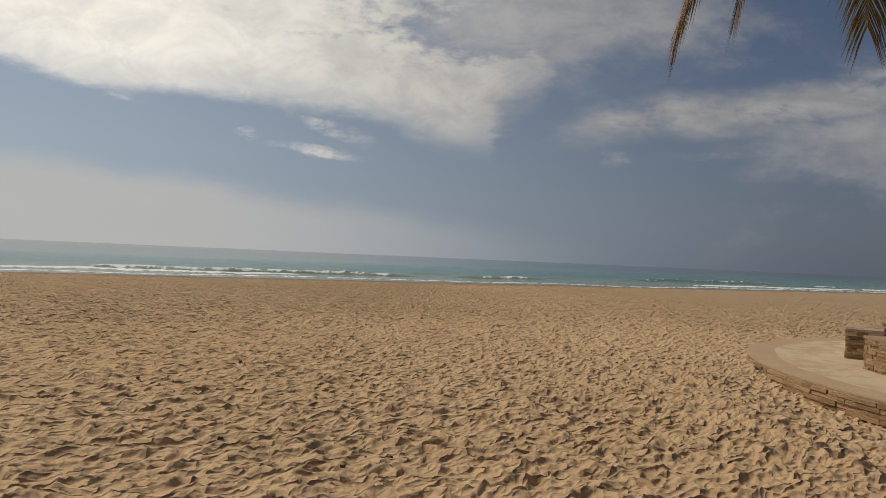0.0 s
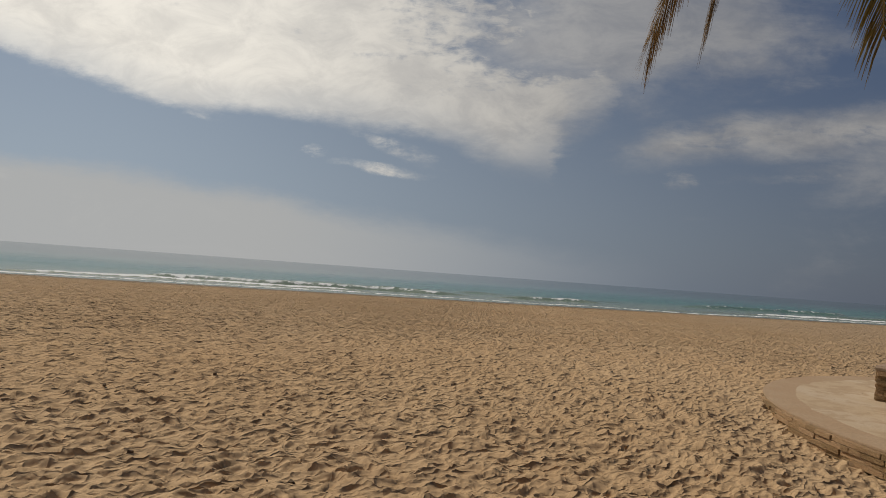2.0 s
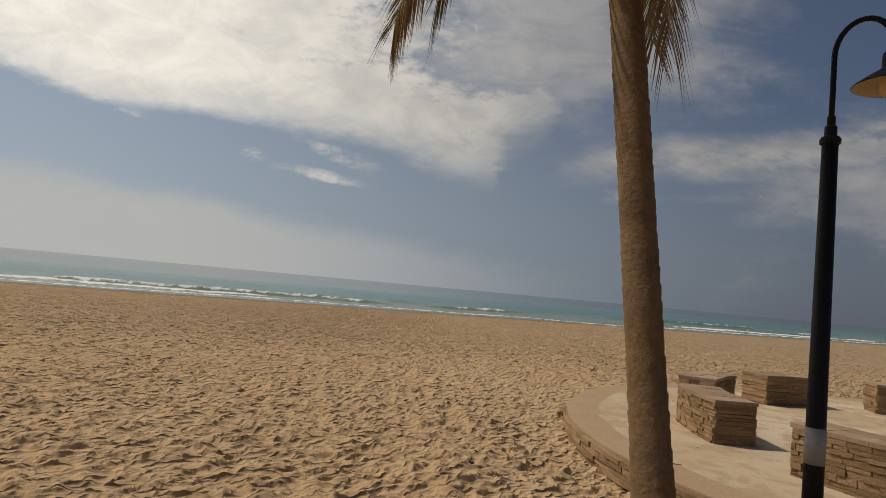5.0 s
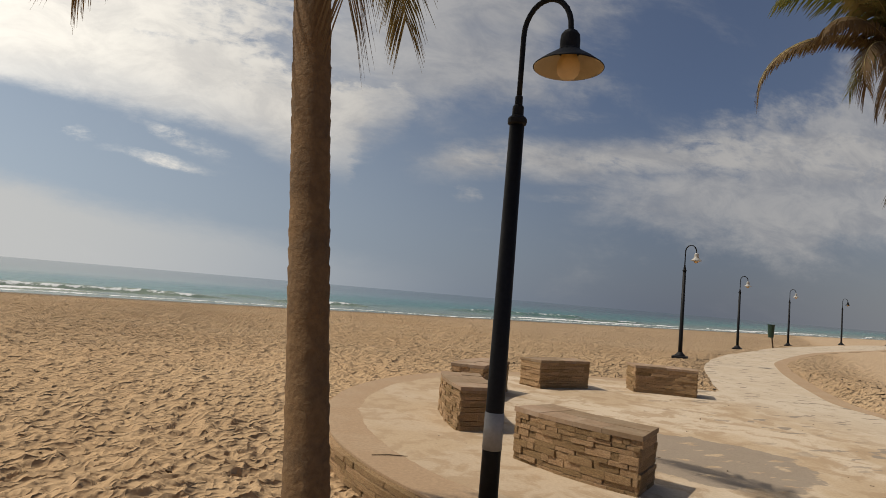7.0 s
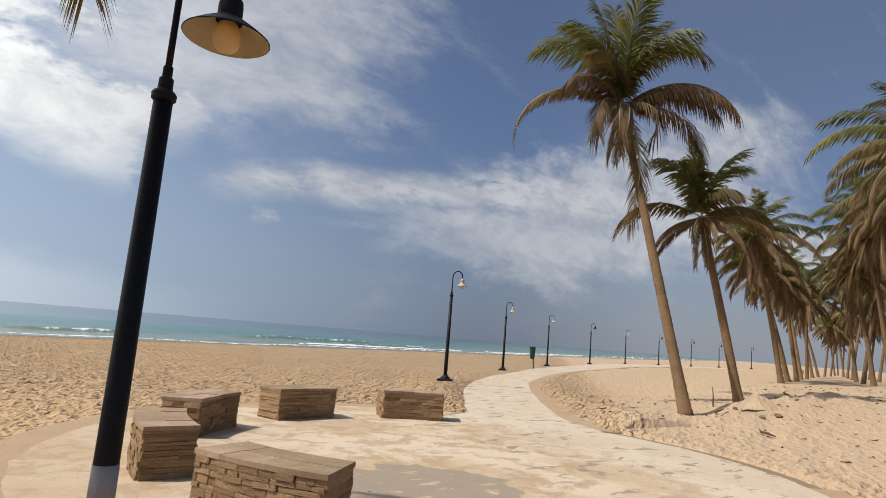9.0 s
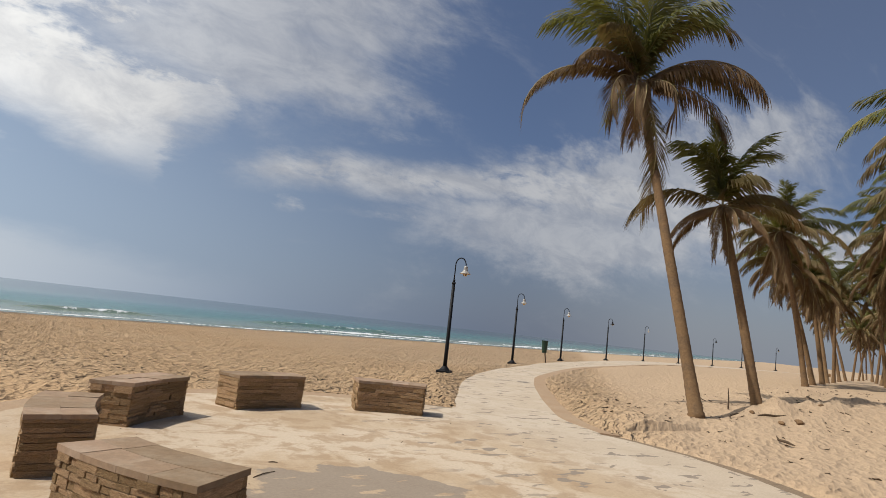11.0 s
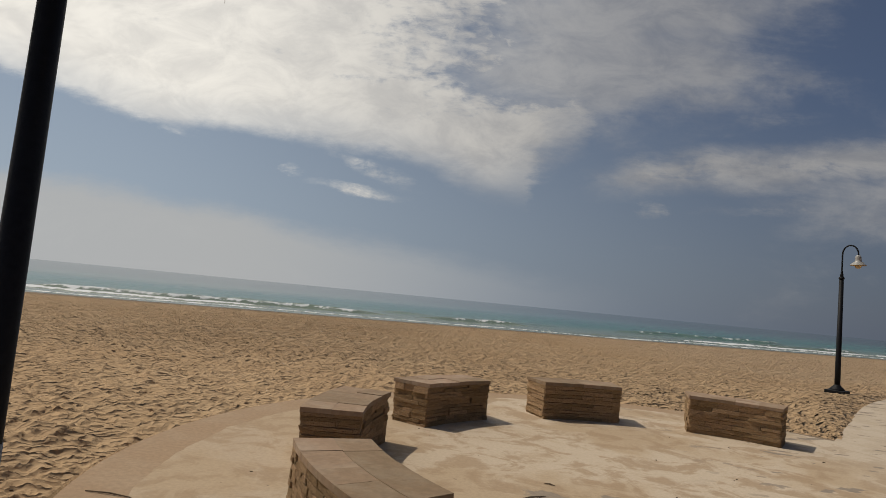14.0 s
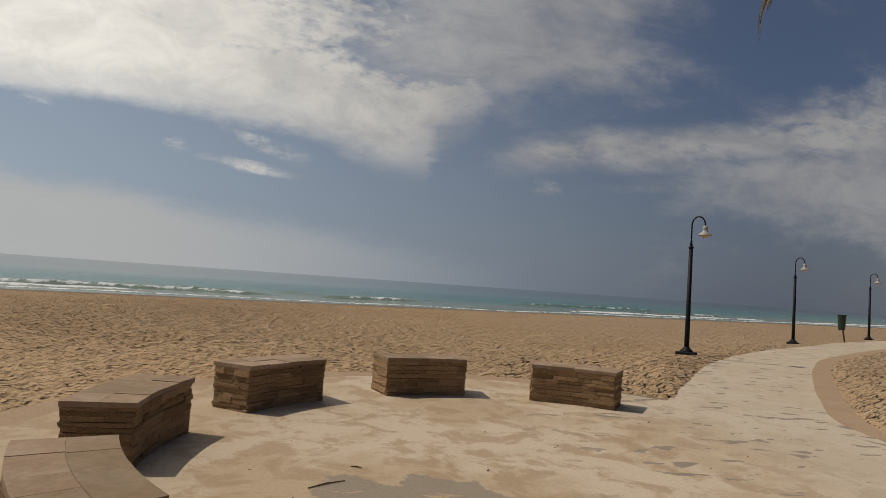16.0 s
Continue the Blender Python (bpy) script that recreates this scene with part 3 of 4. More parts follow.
def sand_height(x, y, detail=True):
    off = (y - shore_y(x)) * 0.91
    z = np.where(off < 0, -0.10 - 1.12 * np.clip(1 + off / 52, 0, 1) ** 1.15, -1.22 - 0.05 * off)
    rim = np.hypot(x - CENTRE[0], y - CENTRE[1]) - R_RIM
    ang = np.arctan2(y - CENTRE[1], x - CENTRE[0])
    west = smooth01((np.cos(ang - radians(226)) - 0.40) / 0.42)
    # flush with the floor to seaward, scoured along the wall on the other side
    z = z + (1 - west) * 0.12 * smooth01(1 - rim / 12) - west * 0.135 * smooth01(1 - rim / 1.5)
    z = z + path_rise(x) * smooth01((-off - 5) / 25)
    # the bank under the palms
    side = np.minimum((np.interp(x, PATH_R[:, 0], PATH_R[:, 1]) - y) * 0.72, rim)
    z = z + 1.1 * (1 - np.exp(-0.0115 * np.maximum(side, 0) ** 2)) * smooth01((x - 9.5) / 3) * (1 - 0.5 * smooth01((x - 24) / 30))
    rough = np.zeros_like(z)
    if detail:
        far = smooth01((off + 16) / 12)
        bx, by = x + 0.05 * fbm(x, y, 5.0, 2, 6), y + 0.05 * fbm(x, y, 5.0, 2, 7)
        # low wind-blown crests that run aslant to the shore
        run, cross = 0.86 * bx + 0.51 * by, 0.86 * by - 0.51 * bx
        rough = 0.030 * fbm(x, y, 1.0, 2, 8) + scallops(run * 0.42, cross * 1.05, 0.092, 51, 0.052) + scallops(run * 0.6, cross, 0.30, 52, 0.032) + scallops(run * 0.5, cross * 1.1, 0.052, 53, 0.022)
        gone = np.maximum(np.maximum(-6.5 - x, x - 2.0), np.maximum(2.6 - y, y - 7.0))
        rough = rough + (1 - smooth01((gone - 1.5) / 6)) * dents(run * 0.6, cross, 0.27, 41, 0.055, 0.032, 0.35) + (1 - smooth01((gone - 3) / 7)) * dents(run * 0.6, cross, 0.62, 42, 0.10, 0.042, 0.25)
        rough = rough * (1.0 - 0.75 * far)
        rough = rough * (1 - 0.30 * smooth01((x - 10) / 6)) * (1 - 0.60 * smooth01(side / 1.2) * smooth01((x - 9.5) / 2))
        # churned ground under the palms, a heap at one trunk's foot, and wheel ruts
        bank = smooth01(side / 1.5) * smooth01((x - 11) / 2)
        rough = rough + bank * (0.026 * fbm(x, y, 0.9, 3, 15) + 0.010 * fbm(x, y, 2.7, 2, 16))
        for mx, my, wide, high in ((17.5, 10.0, 0.9, 0.26), (18.9, 9.4, 0.7, 0.22), (20.6, 9.6, 1.1, 0.25), (23.5, 13.0, 1.4, 0.25)):
            lump = np.exp(-((x - mx) ** 2 + (y - my) ** 2) / wide**2)
            rough = rough + high * lump * (0.8 + 0.6 * fbm(x, y, 2.2, 3, 17))
        for base in (7.6, 9.2):
            line = y - (base + 0.42 * (x - 14) + 0.25 * np.sin(x * 0.5))
            rough = rough - 0.03 * bank * np.exp(-((line / 0.24) ** 2)) + 0.018 * bank * np.exp(-(((line + 0.45) / 0.2) ** 2))
        z = z + rough
    beside = inside_path(x, y)
    z = z + 0.25 * smooth01(1 + beside / 4) * smooth01((x - 8.5) / 3)
    under = np.maximum(-rim, beside)
    top = path_rise(x)
    return np.where(under > 0.17, np.minimum(z, top - 0.055), np.where(under > -1.4, np.minimum(z, top + 0.008 + 0.22 * np.maximum(-under, 0) - 0.38 * np.maximum(under, 0) + 0.2 * rough), z))


def ramp(start, end, fine, limit, widest=0.12, quick=False):
    """Steps that are fine from start to end, then widen slowly to the widest, then fast, out to the limit on both sides."""
    mid = list(np.arange(start, end, fine))
    sides = []
    for hurry in (quick, False):
        at, d, out = 0.0, fine, []
        while at < limit:
            d *= 1.10 if hurry else (1.01 if d < widest else 1.05)
            at += d
            out.append(at)
        sides.append(np.array(out))
    return np.concatenate([(start - sides[0])[::-1], mid, end - fine + sides[1]])


def sheet(xs, ys):
    n, m = len(xs), len(ys)
    i = np.arange((n - 1) * (m - 1))
    a = (i // (m - 1)) * m + i % (m - 1)
    return np.stack([a, a + m, a + m + 1, a + 1], 1)


def build_ground():
    xs, ys = ramp(-5.8, 1.4, 0.014, 4200), ramp(2.3, 5.6, 0.014, 4200, quick=True)
    X, Y = np.meshgrid(xs, ys, indexing="ij")
    Z = sand_height(X, Y)
    me = mesh_from("ground", np.stack([X.ravel(), Y.ravel(), Z.ravel()], 1).tolist(), sheet(xs, ys).tolist(), M_SAND, True)
    tagged(new("ground", me), "trodden golden beach sand sloping gently to the sea", "sand", kind="structure")


def build_sea():
    xs = np.concatenate([-75 - 0.7 * np.cumsum(1.06 ** np.arange(100))[::-1], np.arange(-75, 150, 0.7), 150 + 0.7 * np.cumsum(1.06 ** np.arange(100))])
    s = np.concatenate([np.arange(-6, 30, 0.4), 30 + np.cumsum(0.4 * 1.06 ** np.arange(105))])
    s = s[s < 4300]
    X, S = np.meshgrid(xs, s, indexing="ij")
    wob = fbm(X, np.zeros_like(X), 0.045, 2, 3)
    Y = shore_y(X) + S * 1.1
    Z = np.full_like(X, SEA)
    foam = np.zeros_like(X)
    for at, height, width, seed, cut, keep in ((1.0, 0.08, 1.0, 11, -2.0, 0.70), (6.0, 0.20, 0.8, 12, -0.4, 0.88), (11.5, 0.42, 0.7, 13, 0.15, 0.75), (21, 0.50, 2.2, 14, 0.45, 0.5)):
        along = fbm(X, np.zeros_like(X), 0.035, 3, seed)
        lift = smooth01((along - cut) / 0.5)
        d = S - at - 1.8 * wob - 1.2 * fbm(X, np.zeros_like(X), 0.11, 2, seed + 20)
        face = np.where(d < 0, np.exp(-((d / (0.45 * width)) ** 2)), np.exp(-((d / (1.6 * width)) ** 2)))
        Z += height * lift * face * (1 + 0.18 * fbm(X, S, 0.4, 2, seed + 40))
        foam = np.maximum(foam, keep * lift * np.where(d < 0, np.exp(-((d / (0.85 * width)) ** 2)), np.exp(-((d / (0.35 * width)) ** 2))))
    Z += 0.05 * fbm(X, S, 0.25, 3, 31) * smooth01(S / 6)
    me = mesh_from("sea", np.stack([X.ravel(), Y.ravel(), Z.ravel()], 1).tolist(), sheet(xs, s).tolist(), M_SEA, True)
    layer = me.uv_layers.new(name="shore")
    loops = np.zeros(len(me.loops), int)
    me.loops.foreach_get("vertex_index", loops)
    layer.data.foreach_set("uv", np.stack([X.ravel()[loops], S.ravel()[loops]], 1).ravel())
    me.attributes.new("foam", "FLOAT", "POINT").data.foreach_set("value", foam.ravel())
    tagged(new("sea", me), "calm turquoise sea with low white breakers at the shore", "sea", kind="structure")


def ring_sector(bm, r0, r1, a0, a1, z0, z1, steps):
    """A closed block between two radii and two angles, round the middle of the floor."""
    grid = []
    for i in range(steps + 1):
        a = a0 + (a1 - a0) * i / steps
        c, s = math.cos(a), math.sin(a)
        grid.append([bm.verts.new((CENTRE[0] + r * c, CENTRE[1] + r * s, z)) for r, z in ((r0, z0), (r1, z0), (r1, z1), (r0, z1))])
    for a, b in zip(grid, grid[1:]):
        for j in range(4):
            bm.faces.new((a[j], b[j], b[(j + 1) % 4], a[(j + 1) % 4]))
    bm.faces.new(list(reversed(grid[0])))
    bm.faces.new(grid[-1])
    bmesh.ops.recalc_face_normals(bm, faces=bm.faces)
    return bm


def strip(bm, left, right, top, depth):
    """A slab between two lines of equal length."""
    rows = []
    for a, b in zip(left, right):
        ha, hb = top + float(path_rise(a[0])), top + float(path_rise(b[0]))
        rows.append([bm.verts.new((*p, z)) for p, z in ((a, ha), (b, hb), (b, hb - depth), (a, ha - depth))])
    for a, b in zip(rows, rows[1:]):
        for j in range(4):
            bm.faces.new((a[j], a[(j + 1) % 4], b[(j + 1) % 4], b[j]))
    bm.faces.new(rows[0])
    bm.faces.new(list(reversed(rows[-1])))
    bmesh.ops.recalc_face_normals(bm, faces=bm.faces)
    return bm


def build_floor():
    bm = bmesh.new()
    lathe(bm, [(R_FLOOR, -0.30), (R_FLOOR, 0.0015)], 320, (*CENTRE, 0))
    for v in bm.verts:
        out = Vector((v.co.x - CENTRE[0], v.co.y - CENTRE[1], 0)).normalized()
        v.co += out * (0.05 * noise.noise(out * 9.0) + 0.025 * noise.noise(out * 40.0))
    ob = part("pavement_round", bm, M_PAVE)
    tagged(ob, "worn pale cement floor of the round seating terrace", "pavement", kind="structure")
    bm = bmesh.new()
    ring_sector(bm, R_FLOOR + 0.07, R_RIM - 0.035, radians(-20), radians(339.9), -0.30, -0.03, 160)
    wall = tagged(part("wall_terrace", bm, M_MORTAR), "low stone retaining wall round the terrace", "wall", kind="structure")
    bm = bmesh.new()
    ring_sector(bm, R_FLOOR - 0.12, R_RIM - 0.012, radians(62), radians(325), -0.022, 0.0, 140)
    tagged(part("trim_coping", bm, M_COPING), "pinkish concrete coping along the terrace edge", "coping", kind="structure")
    # the path leaves the round floor and follows the shore
    inner = PATH_R + np.array([-0.30, 0.30])
    bm = bmesh.new()
    strip(bm, PATH_L, inner, -0.012, 0.25)
    tagged(part("pavement_path", bm, M_PAVE), "pale cement footpath curving along the beach", "path", kind="structure")
    bm = bmesh.new()
    strip(bm, inner, PATH_R, -0.008, 0.25)
    tagged(part("trim_kerb", bm, M_COPING), "pinkish concrete edging of the footpath", "kerb", kind="structure")
    return wall


BENCH_STEP, BENCH_WIDE, B_IN, B_OUT, B_TOP = 36.35, 19.6, 3.115, 3.585, 0.44


def stone_meshes(rng, count):
    """A few rough blocks, a unit long and high, that alike stones share."""
    out = []
    for i in range(count):
        bm = bmesh.new()
        box(bm, 1, 1, 1, pose(0, 0, -0.5), 0.04, 0.03, rng)
        me = bpy.data.meshes.new("stone_block")
        bm.to_mesh(me)
        bm.free()
        me.materials.append(M_STONE)
        out.append(me)
    return out


RNG = random.Random(4)
STONES = stone_meshes(RNG, 10)


def lay_course(parent, line, z0, z1, deep, rng, size=(0.10, 0.30), offset=(0, 0)):
    """One course of split stones along a line of places with outward normals, each proud by its own measure."""
    at = -rng.uniform(0.0, 0.08)
    total = line[-1][0]
    while at < total - 0.02:
        wide = rng.uniform(*size)
        a, b = max(at, 0.0), min(at + wide, total)
        at += wide
        if b - a < 0.03:
            continue
        mid = (a + b) / 2
        i = min(max(1, next((n for n, q in enumerate(line) if q[0] >= mid), len(line) - 1)), len(line) - 1)
        p, q = line[i - 1], line[i]
        t = (mid - p[0]) / max(q[0] - p[0], 1e-6)
        x, y = p[1] + (q[1] - p[1]) * t, p[2] + (q[2] - p[2]) * t
        ang = math.atan2(q[2] - p[2], q[1] - p[1])
        proud = rng.uniform(-0.010, 0.013)
        a, b = (a - rng.uniform(-0.006, 0.018) if a <= 0 else a), (b + rng.uniform(-0.006, 0.018) if b >= total else b)
        nx, ny = math.sin(ang), -math.cos(ang)
        m = Matrix.Translation((x + nx * proud - offset[0], y + ny * proud - offset[1], (z0 + z1) / 2)) @ Euler((rng.uniform(-0.03, 0.03), rng.uniform(-0.012, 0.012), ang + rng.uniform(-0.012, 0.012))).to_matrix().to_4x4()
        m = m @ Matrix.Diagonal((b - a - rng.uniform(0.0, 0.006), deep, z1 - z0 - rng.uniform(0.0, 0.006), 1))
        placed("stone", rng.choice(STONES), parent, m)


def measured_line(points):
    out, run = [], 0.0
    for i, p in enumerate(points):
        if i:
            run += math.dist(p, points[i - 1])
        out.append((run, *p))
    return out


def on_ring(r, a):
    return (CENTRE[0] + r * math.cos(a), CENTRE[1] + r * math.sin(a))


def build_bench(index):
    rng = random.Random(50 + index)
    mid = radians(211.4 - BENCH_STEP * index)
    a0, a1 = mid - radians(BENCH_WIDE / 2), mid + radians(BENCH_WIDE / 2)
    base = on_ring((B_IN + B_OUT) / 2, mid)
    words = ["low curved stone bench with a slab top, beside the lamp post", "low curved bench of split stone with a slab top", "low curved stone bench, its inner face dark with shade",
             "low curved bench of honey stone before the open sand", "low curved stone bench where the footpath begins"]
    bench = thing("stone_bench", (*base, 0), words[index], "bench", "benches round the terrace")
    bm = bmesh.new()
    ring_sector(bm, B_IN + 0.03, B_OUT - 0.03, a0 + 0.012, a1 - 0.012, -0.02, B_TOP, 8)
    bmesh.ops.translate(bm, vec=(-base[0], -base[1], 0), verts=bm.verts)
    part("core", bm, M_MORTAR, bench)
    arc = lambda r, p, q: [on_ring(r, p + (q - p) * i / 10) for i in range(11)]
    inset = 0.022
    sides = [arc(B_IN + inset, a1, a0), [on_ring(B_IN, a0 + inset / 3), on_ring(B_OUT, a0 + inset / 3)], arc(B_OUT - inset, a0, a1), [on_ring(B_OUT, a1 - inset / 3), on_ring(B_IN, a1 - inset / 3)]]
    for side in sides:
        # long thin courses on the ends and the inner face, rougher blocks on the outer one
        length = (0.06, 0.24) if side is sides[2] else (0.12, 0.46)
        z = -0.01
        while z < B_TOP - 0.02:
            high = min(rng.uniform(0.030, 0.066), B_TOP - z)
            if B_TOP - z - high < 0.025:
                high = B_TOP - z
            lay_course(bench, measured_line(side), z, z + high, 0.07, rng, length, base)
            z += high
    # two rows of four slabs over the top
    for row in range(2):
        r0 = B_IN - 0.02 + row * (B_OUT - B_IN + 0.04) / 2
        r1 = r0 + (B_OUT - B_IN + 0.04) / 2
        cuts = [a0 - 0.006 + (a1 - a0 + 0.012) * (i + (rng.uniform(-0.09, 0.09) if 0 < i < 4 else 0)) / 4 for i in range(5)]
        for p, q in zip(cuts, cuts[1:]):
            bm = bmesh.new()
            top = B_TOP + 0.04 + rng.uniform(-0.004, 0.004)
            ring_sector(bm, r0 + 0.0006, r1 - 0.0006, p + 0.0004, q - 0.0004, B_TOP, top, 3)
            bmesh.ops.translate(bm, vec=(-base[0], -base[1], 0), verts=bm.verts)
            part("top_slab", bm, M_SLAB, bench)
    return bench


def build_rim_stones(wall):
    rng = random.Random(9)
    for r in range(4):
        z0 = -0.254 + r * 0.058
        line = measured_line([on_ring(R_RIM, radians(162 + 3 * i)) for i in range(33)])
        lay_course(wall, line, z0, z0 + 0.056, 0.09, rng, (0.11, 0.42))


# ---------------------------------------------------------------- lamps, bin
def build_lamp(at, label, band, skirt):
    lamp = thing("street_lamp", at, label, "street lamp", "lamps along the path", -47)
    bm = bmesh.new()
    box(bm, 0.44, 0.44, 0.09, None, 0.012)
    lathe(bm, [(0.17, 0.08), (0.16, 0.12), (0.11, 0.17), (0.066, 0.22)], 24)
    part("base_plate", bm, M_BLACK, lamp, smooth=False)
    bm = bmesh.new()
    lathe(bm, [(0.064, 0.12), (0.062, 0.68), (0.050, 2.86)], 28)
    part("pole", bm, M_BLACK, lamp, smooth=True)
    if band:
        bm = bmesh.new()
        lathe(bm, [(0.0650, 0.66), (0.0635, 0.90)], 28)
        part("painted_band", bm, M_BAND, lamp, "grey painted band", True)
    bm = bmesh.new()
    lathe(bm, [(0.052, 2.83), (0.064, 2.84), (0.066, 2.87), (0.056, 2.885), (0.040, 2.895), (0.038, 2.96), (0.027, 2.97), (0.026, 3.03), (0.02, 3.035)], 24)
    part("collar", bm, M_BLACK, lamp)
    arm = 0.34
    line = [(0, 0, 3.0), (0, 0, 3.2), (0, 0, 3.42)] + [(arm / 2 - arm / 2 * math.cos(a), 0, 3.46 + 0.23 * math.sin(a)) for a in (math.pi * i / 14 for i in range(15))] + [(arm, 0, 3.43), (arm, 0, 3.40)]
    bm = bmesh.new()
    tube(bm, line, 0.0185, 12)
    part("swan_neck", bm, M_BLACK, lamp, smooth=True)
    head = (arm, 0, 0.025)
    bm = bmesh.new()
    lathe(bm, [(0.022, 3.42), (0.045, 3.41), (0.062, 3.385), (0.066, 3.35), (0.066, 3.29), (0.072, 3.285), (0.075, 3.275)], 28, head)
    part("lamp_cap", bm, skirt, lamp)
    bm = bmesh.new()
    wide = 1.0 if band else 0.76
    lathe(bm, [(0.074, 3.278), (0.10 * wide, 3.262), (0.17 * wide, 3.215), (0.228 * wide, 3.170), (0.232 * wide, 3.165), (0.228 * wide, 3.162)], 40, head, False)
    shade = part("shade", bm, skirt, lamp, smooth=True)
    bm = bmesh.new()
    lathe(bm, [(0.227 * wide, 3.163), (0.168 * wide, 3.205), (0.10 * wide, 3.25), (0.07, 3.262)], 40, head, False)
    part("lining", bm, M_AMBER, shade, "amber lining", True)
    bm = bmesh.new()
    lathe(bm, [(0.012, 3.085), (0.045, 3.095), (0.066, 3.12), (0.075, 3.155), (0.07, 3.20), (0.05, 3.25)], 28, head)
    part("glass_globe", bm, M_AMBER, lamp, "amber glass globe", True)
    return lamp


LAMPS = [(12.87, 17.75), (22.5, 26.15), (32.1, 32.6), (43.2, 38.5), (54.1, 43.3), (64.6, 46.7), (76.5, 50.1), (88.5, 53.2), (101.5, 55.2)]


def build_bin():
    x, y = 27.3, 29.0
    z = float(sand_height(np.array(x), np.array(y)))
    bin_ = thing("litter_bin", (x, y, z), "green plastic litter bin on a leaning steel post", "litter bin")
    bm = bmesh.new()
    tube(bm, [(0.16, 0, -0.1), (0.05, 0, 0.5), (-0.01, 0, 0.9)], 0.035, 10)
    part("post", bm, M_TWIG, bin_)
    bm = bmesh.new()
    lathe(bm, [(0.13, 0.58), (0.145, 0.62), (0.185, 1.28), (0.20, 1.285), (0.20, 1.32), (0.18, 1.32), (0.17, 1.28), (0.13, 0.64)], 20, (-0.04, 0, 0), False)
    part("bucket", bm, M_BIN, bin_)


# ---------------------------------------------------------------- palms
def frond_mesh(name, rise, droop, length, mat, leaf, hang, seed, thin=1.0, broad=0.026):
    """One palm leaf along x: its stalk starts at the angle rise and bends down by droop; leaflets hang by their own weight."""
    rng = random.Random(seed)
    steps, verts, faces, mats = 15, [], [], []
    p, spine = Vector((0, 0, 0)), []
    for i in range(steps + 1):
        t = i / steps
        a = radians(rise - droop * t**1.35)
        d = Vector((math.cos(a), 0, math.sin(a)))
        spine.append((p.copy(), d))
        p += d * (length / steps)
    for i, (q, d) in enumerate(spine):
        w = 0.030 * (1 - 0.85 * i / steps)
        up = Vector((-d.z, 0, d.x))
        verts += [q + Vector((0, w, 0)), q + up * w * 0.8, q - Vector((0, w, 0)), q - up * w * 0.6]
    for i in range(steps):
        for j in range(4):
            faces.append((4 * i + j, 4 * i + (j + 1) % 4, 4 * i + 4 + (j + 1) % 4, 4 * i + 4 + j))
            mats.append(1)
    count = int(86 * thin)
    for n in range(count):
        t = 0.10 + 0.90 * n / (count - 1)
        k = min(int(t * steps), steps - 1)
        q = spine[k][0].lerp(spine[k + 1][0], t * steps - k)
        d = spine[k][1]
        size = leaf * (0.55 + 1.2 * t) * (1.0 if t < 0.55 else 1.0 - 1.15 * (t - 0.55)) * rng.uniform(0.8, 1.08)
        for side in (1, -1):
            if rng.random() < 0.04:
                continue
            out = (Vector((0, side, 0)) * (0.85 - 0.45 * t) + d * (0.45 + 0.55 * t) + Vector((0, 0, rng.uniform(-0.15, 0.3) - hang * 0.5))).normalized()
            tip = (out + Vector((0, 0, -hang * rng.uniform(0.7, 1.3)))).normalized()
            mid, end = q + out * size * 0.5, q + out * size * 0.5 + tip * size * 0.5
            w = broad * rng.uniform(0.8, 1.25)
            across = d * w
            b = len(verts)
            verts += [q - across * 0.6, q + across * 0.6, mid + across, mid - across, end + across * 0.15, end - across * 0.15]
            faces += [(b, b + 1, b + 2, b + 3), (b + 3, b + 2, b + 4, b + 5)]
            mats += [0, 0]
    me = bpy.data.meshes.new(name)
    me.from_pydata([tuple(v) for v in verts], [], faces)
    me.materials.append(mat)
    me.materials.append(M_RACHIS)
    me.polygons.foreach_set("material_index", mats)
    me.update()
    return me


FRONDS = {}


def build_fronds():
    kinds = [("up", 78, 55, 3.0, M_GREEN, 0.62, 0.35), ("high", 58, 80, 3.3, M_GREEN, 0.66, 0.6), ("mid", 36, 85, 3.4, M_GREEN, 0.68, 0.9),
             ("flat", 14, 75, 3.3, M_OLIVE, 0.66, 1.2), ("low", -12, 62, 3.1, M_DRY, 0.62, 1.5), ("hang", -62, 26, 2.9, M_DRY, 0.55, 0.7)]
    for i, (key, *rest) in enumerate(kinds):
        FRONDS[key] = [frond_mesh("frond_" + key, rest[0], rest[1] + 10 * v, rest[2] * (1 + 0.08 * v), *rest[3:], 70 + 3 * i + v) for v in range(2)]


def trunk_part(tree, line, r0, r1, rings, seed):
    """A ringed trunk, swollen at its foot."""
    rng = random.Random(seed)
    pts, rad = [], []
    smooth = spline([(p[0], p[1], p[2]) for p in line], rings // max(len(line) - 1, 1))
    n = len(smooth)
    for i, p in enumerate(smooth):
        t = i / (n - 1)
        foot = 0.32 * math.exp(-t * 18)
        r = (r0 + (r1 - r0) * t) * (1 + foot)
        pts.append(tuple(p))
        rad.append(r * (1 + rng.uniform(-0.02, 0.02)))
        if i < n - 1:
            q = smooth[i + 1]
            pts.append(tuple(p + (q - p) * 0.82))
            rad.append(r * (1.045 + rng.uniform(-0.02, 0.02)))
    bm = bmesh.new()
    tube(bm, pts, rad, 16)
    return part("trunk", bm, M_TRUNK, tree, smooth=True)


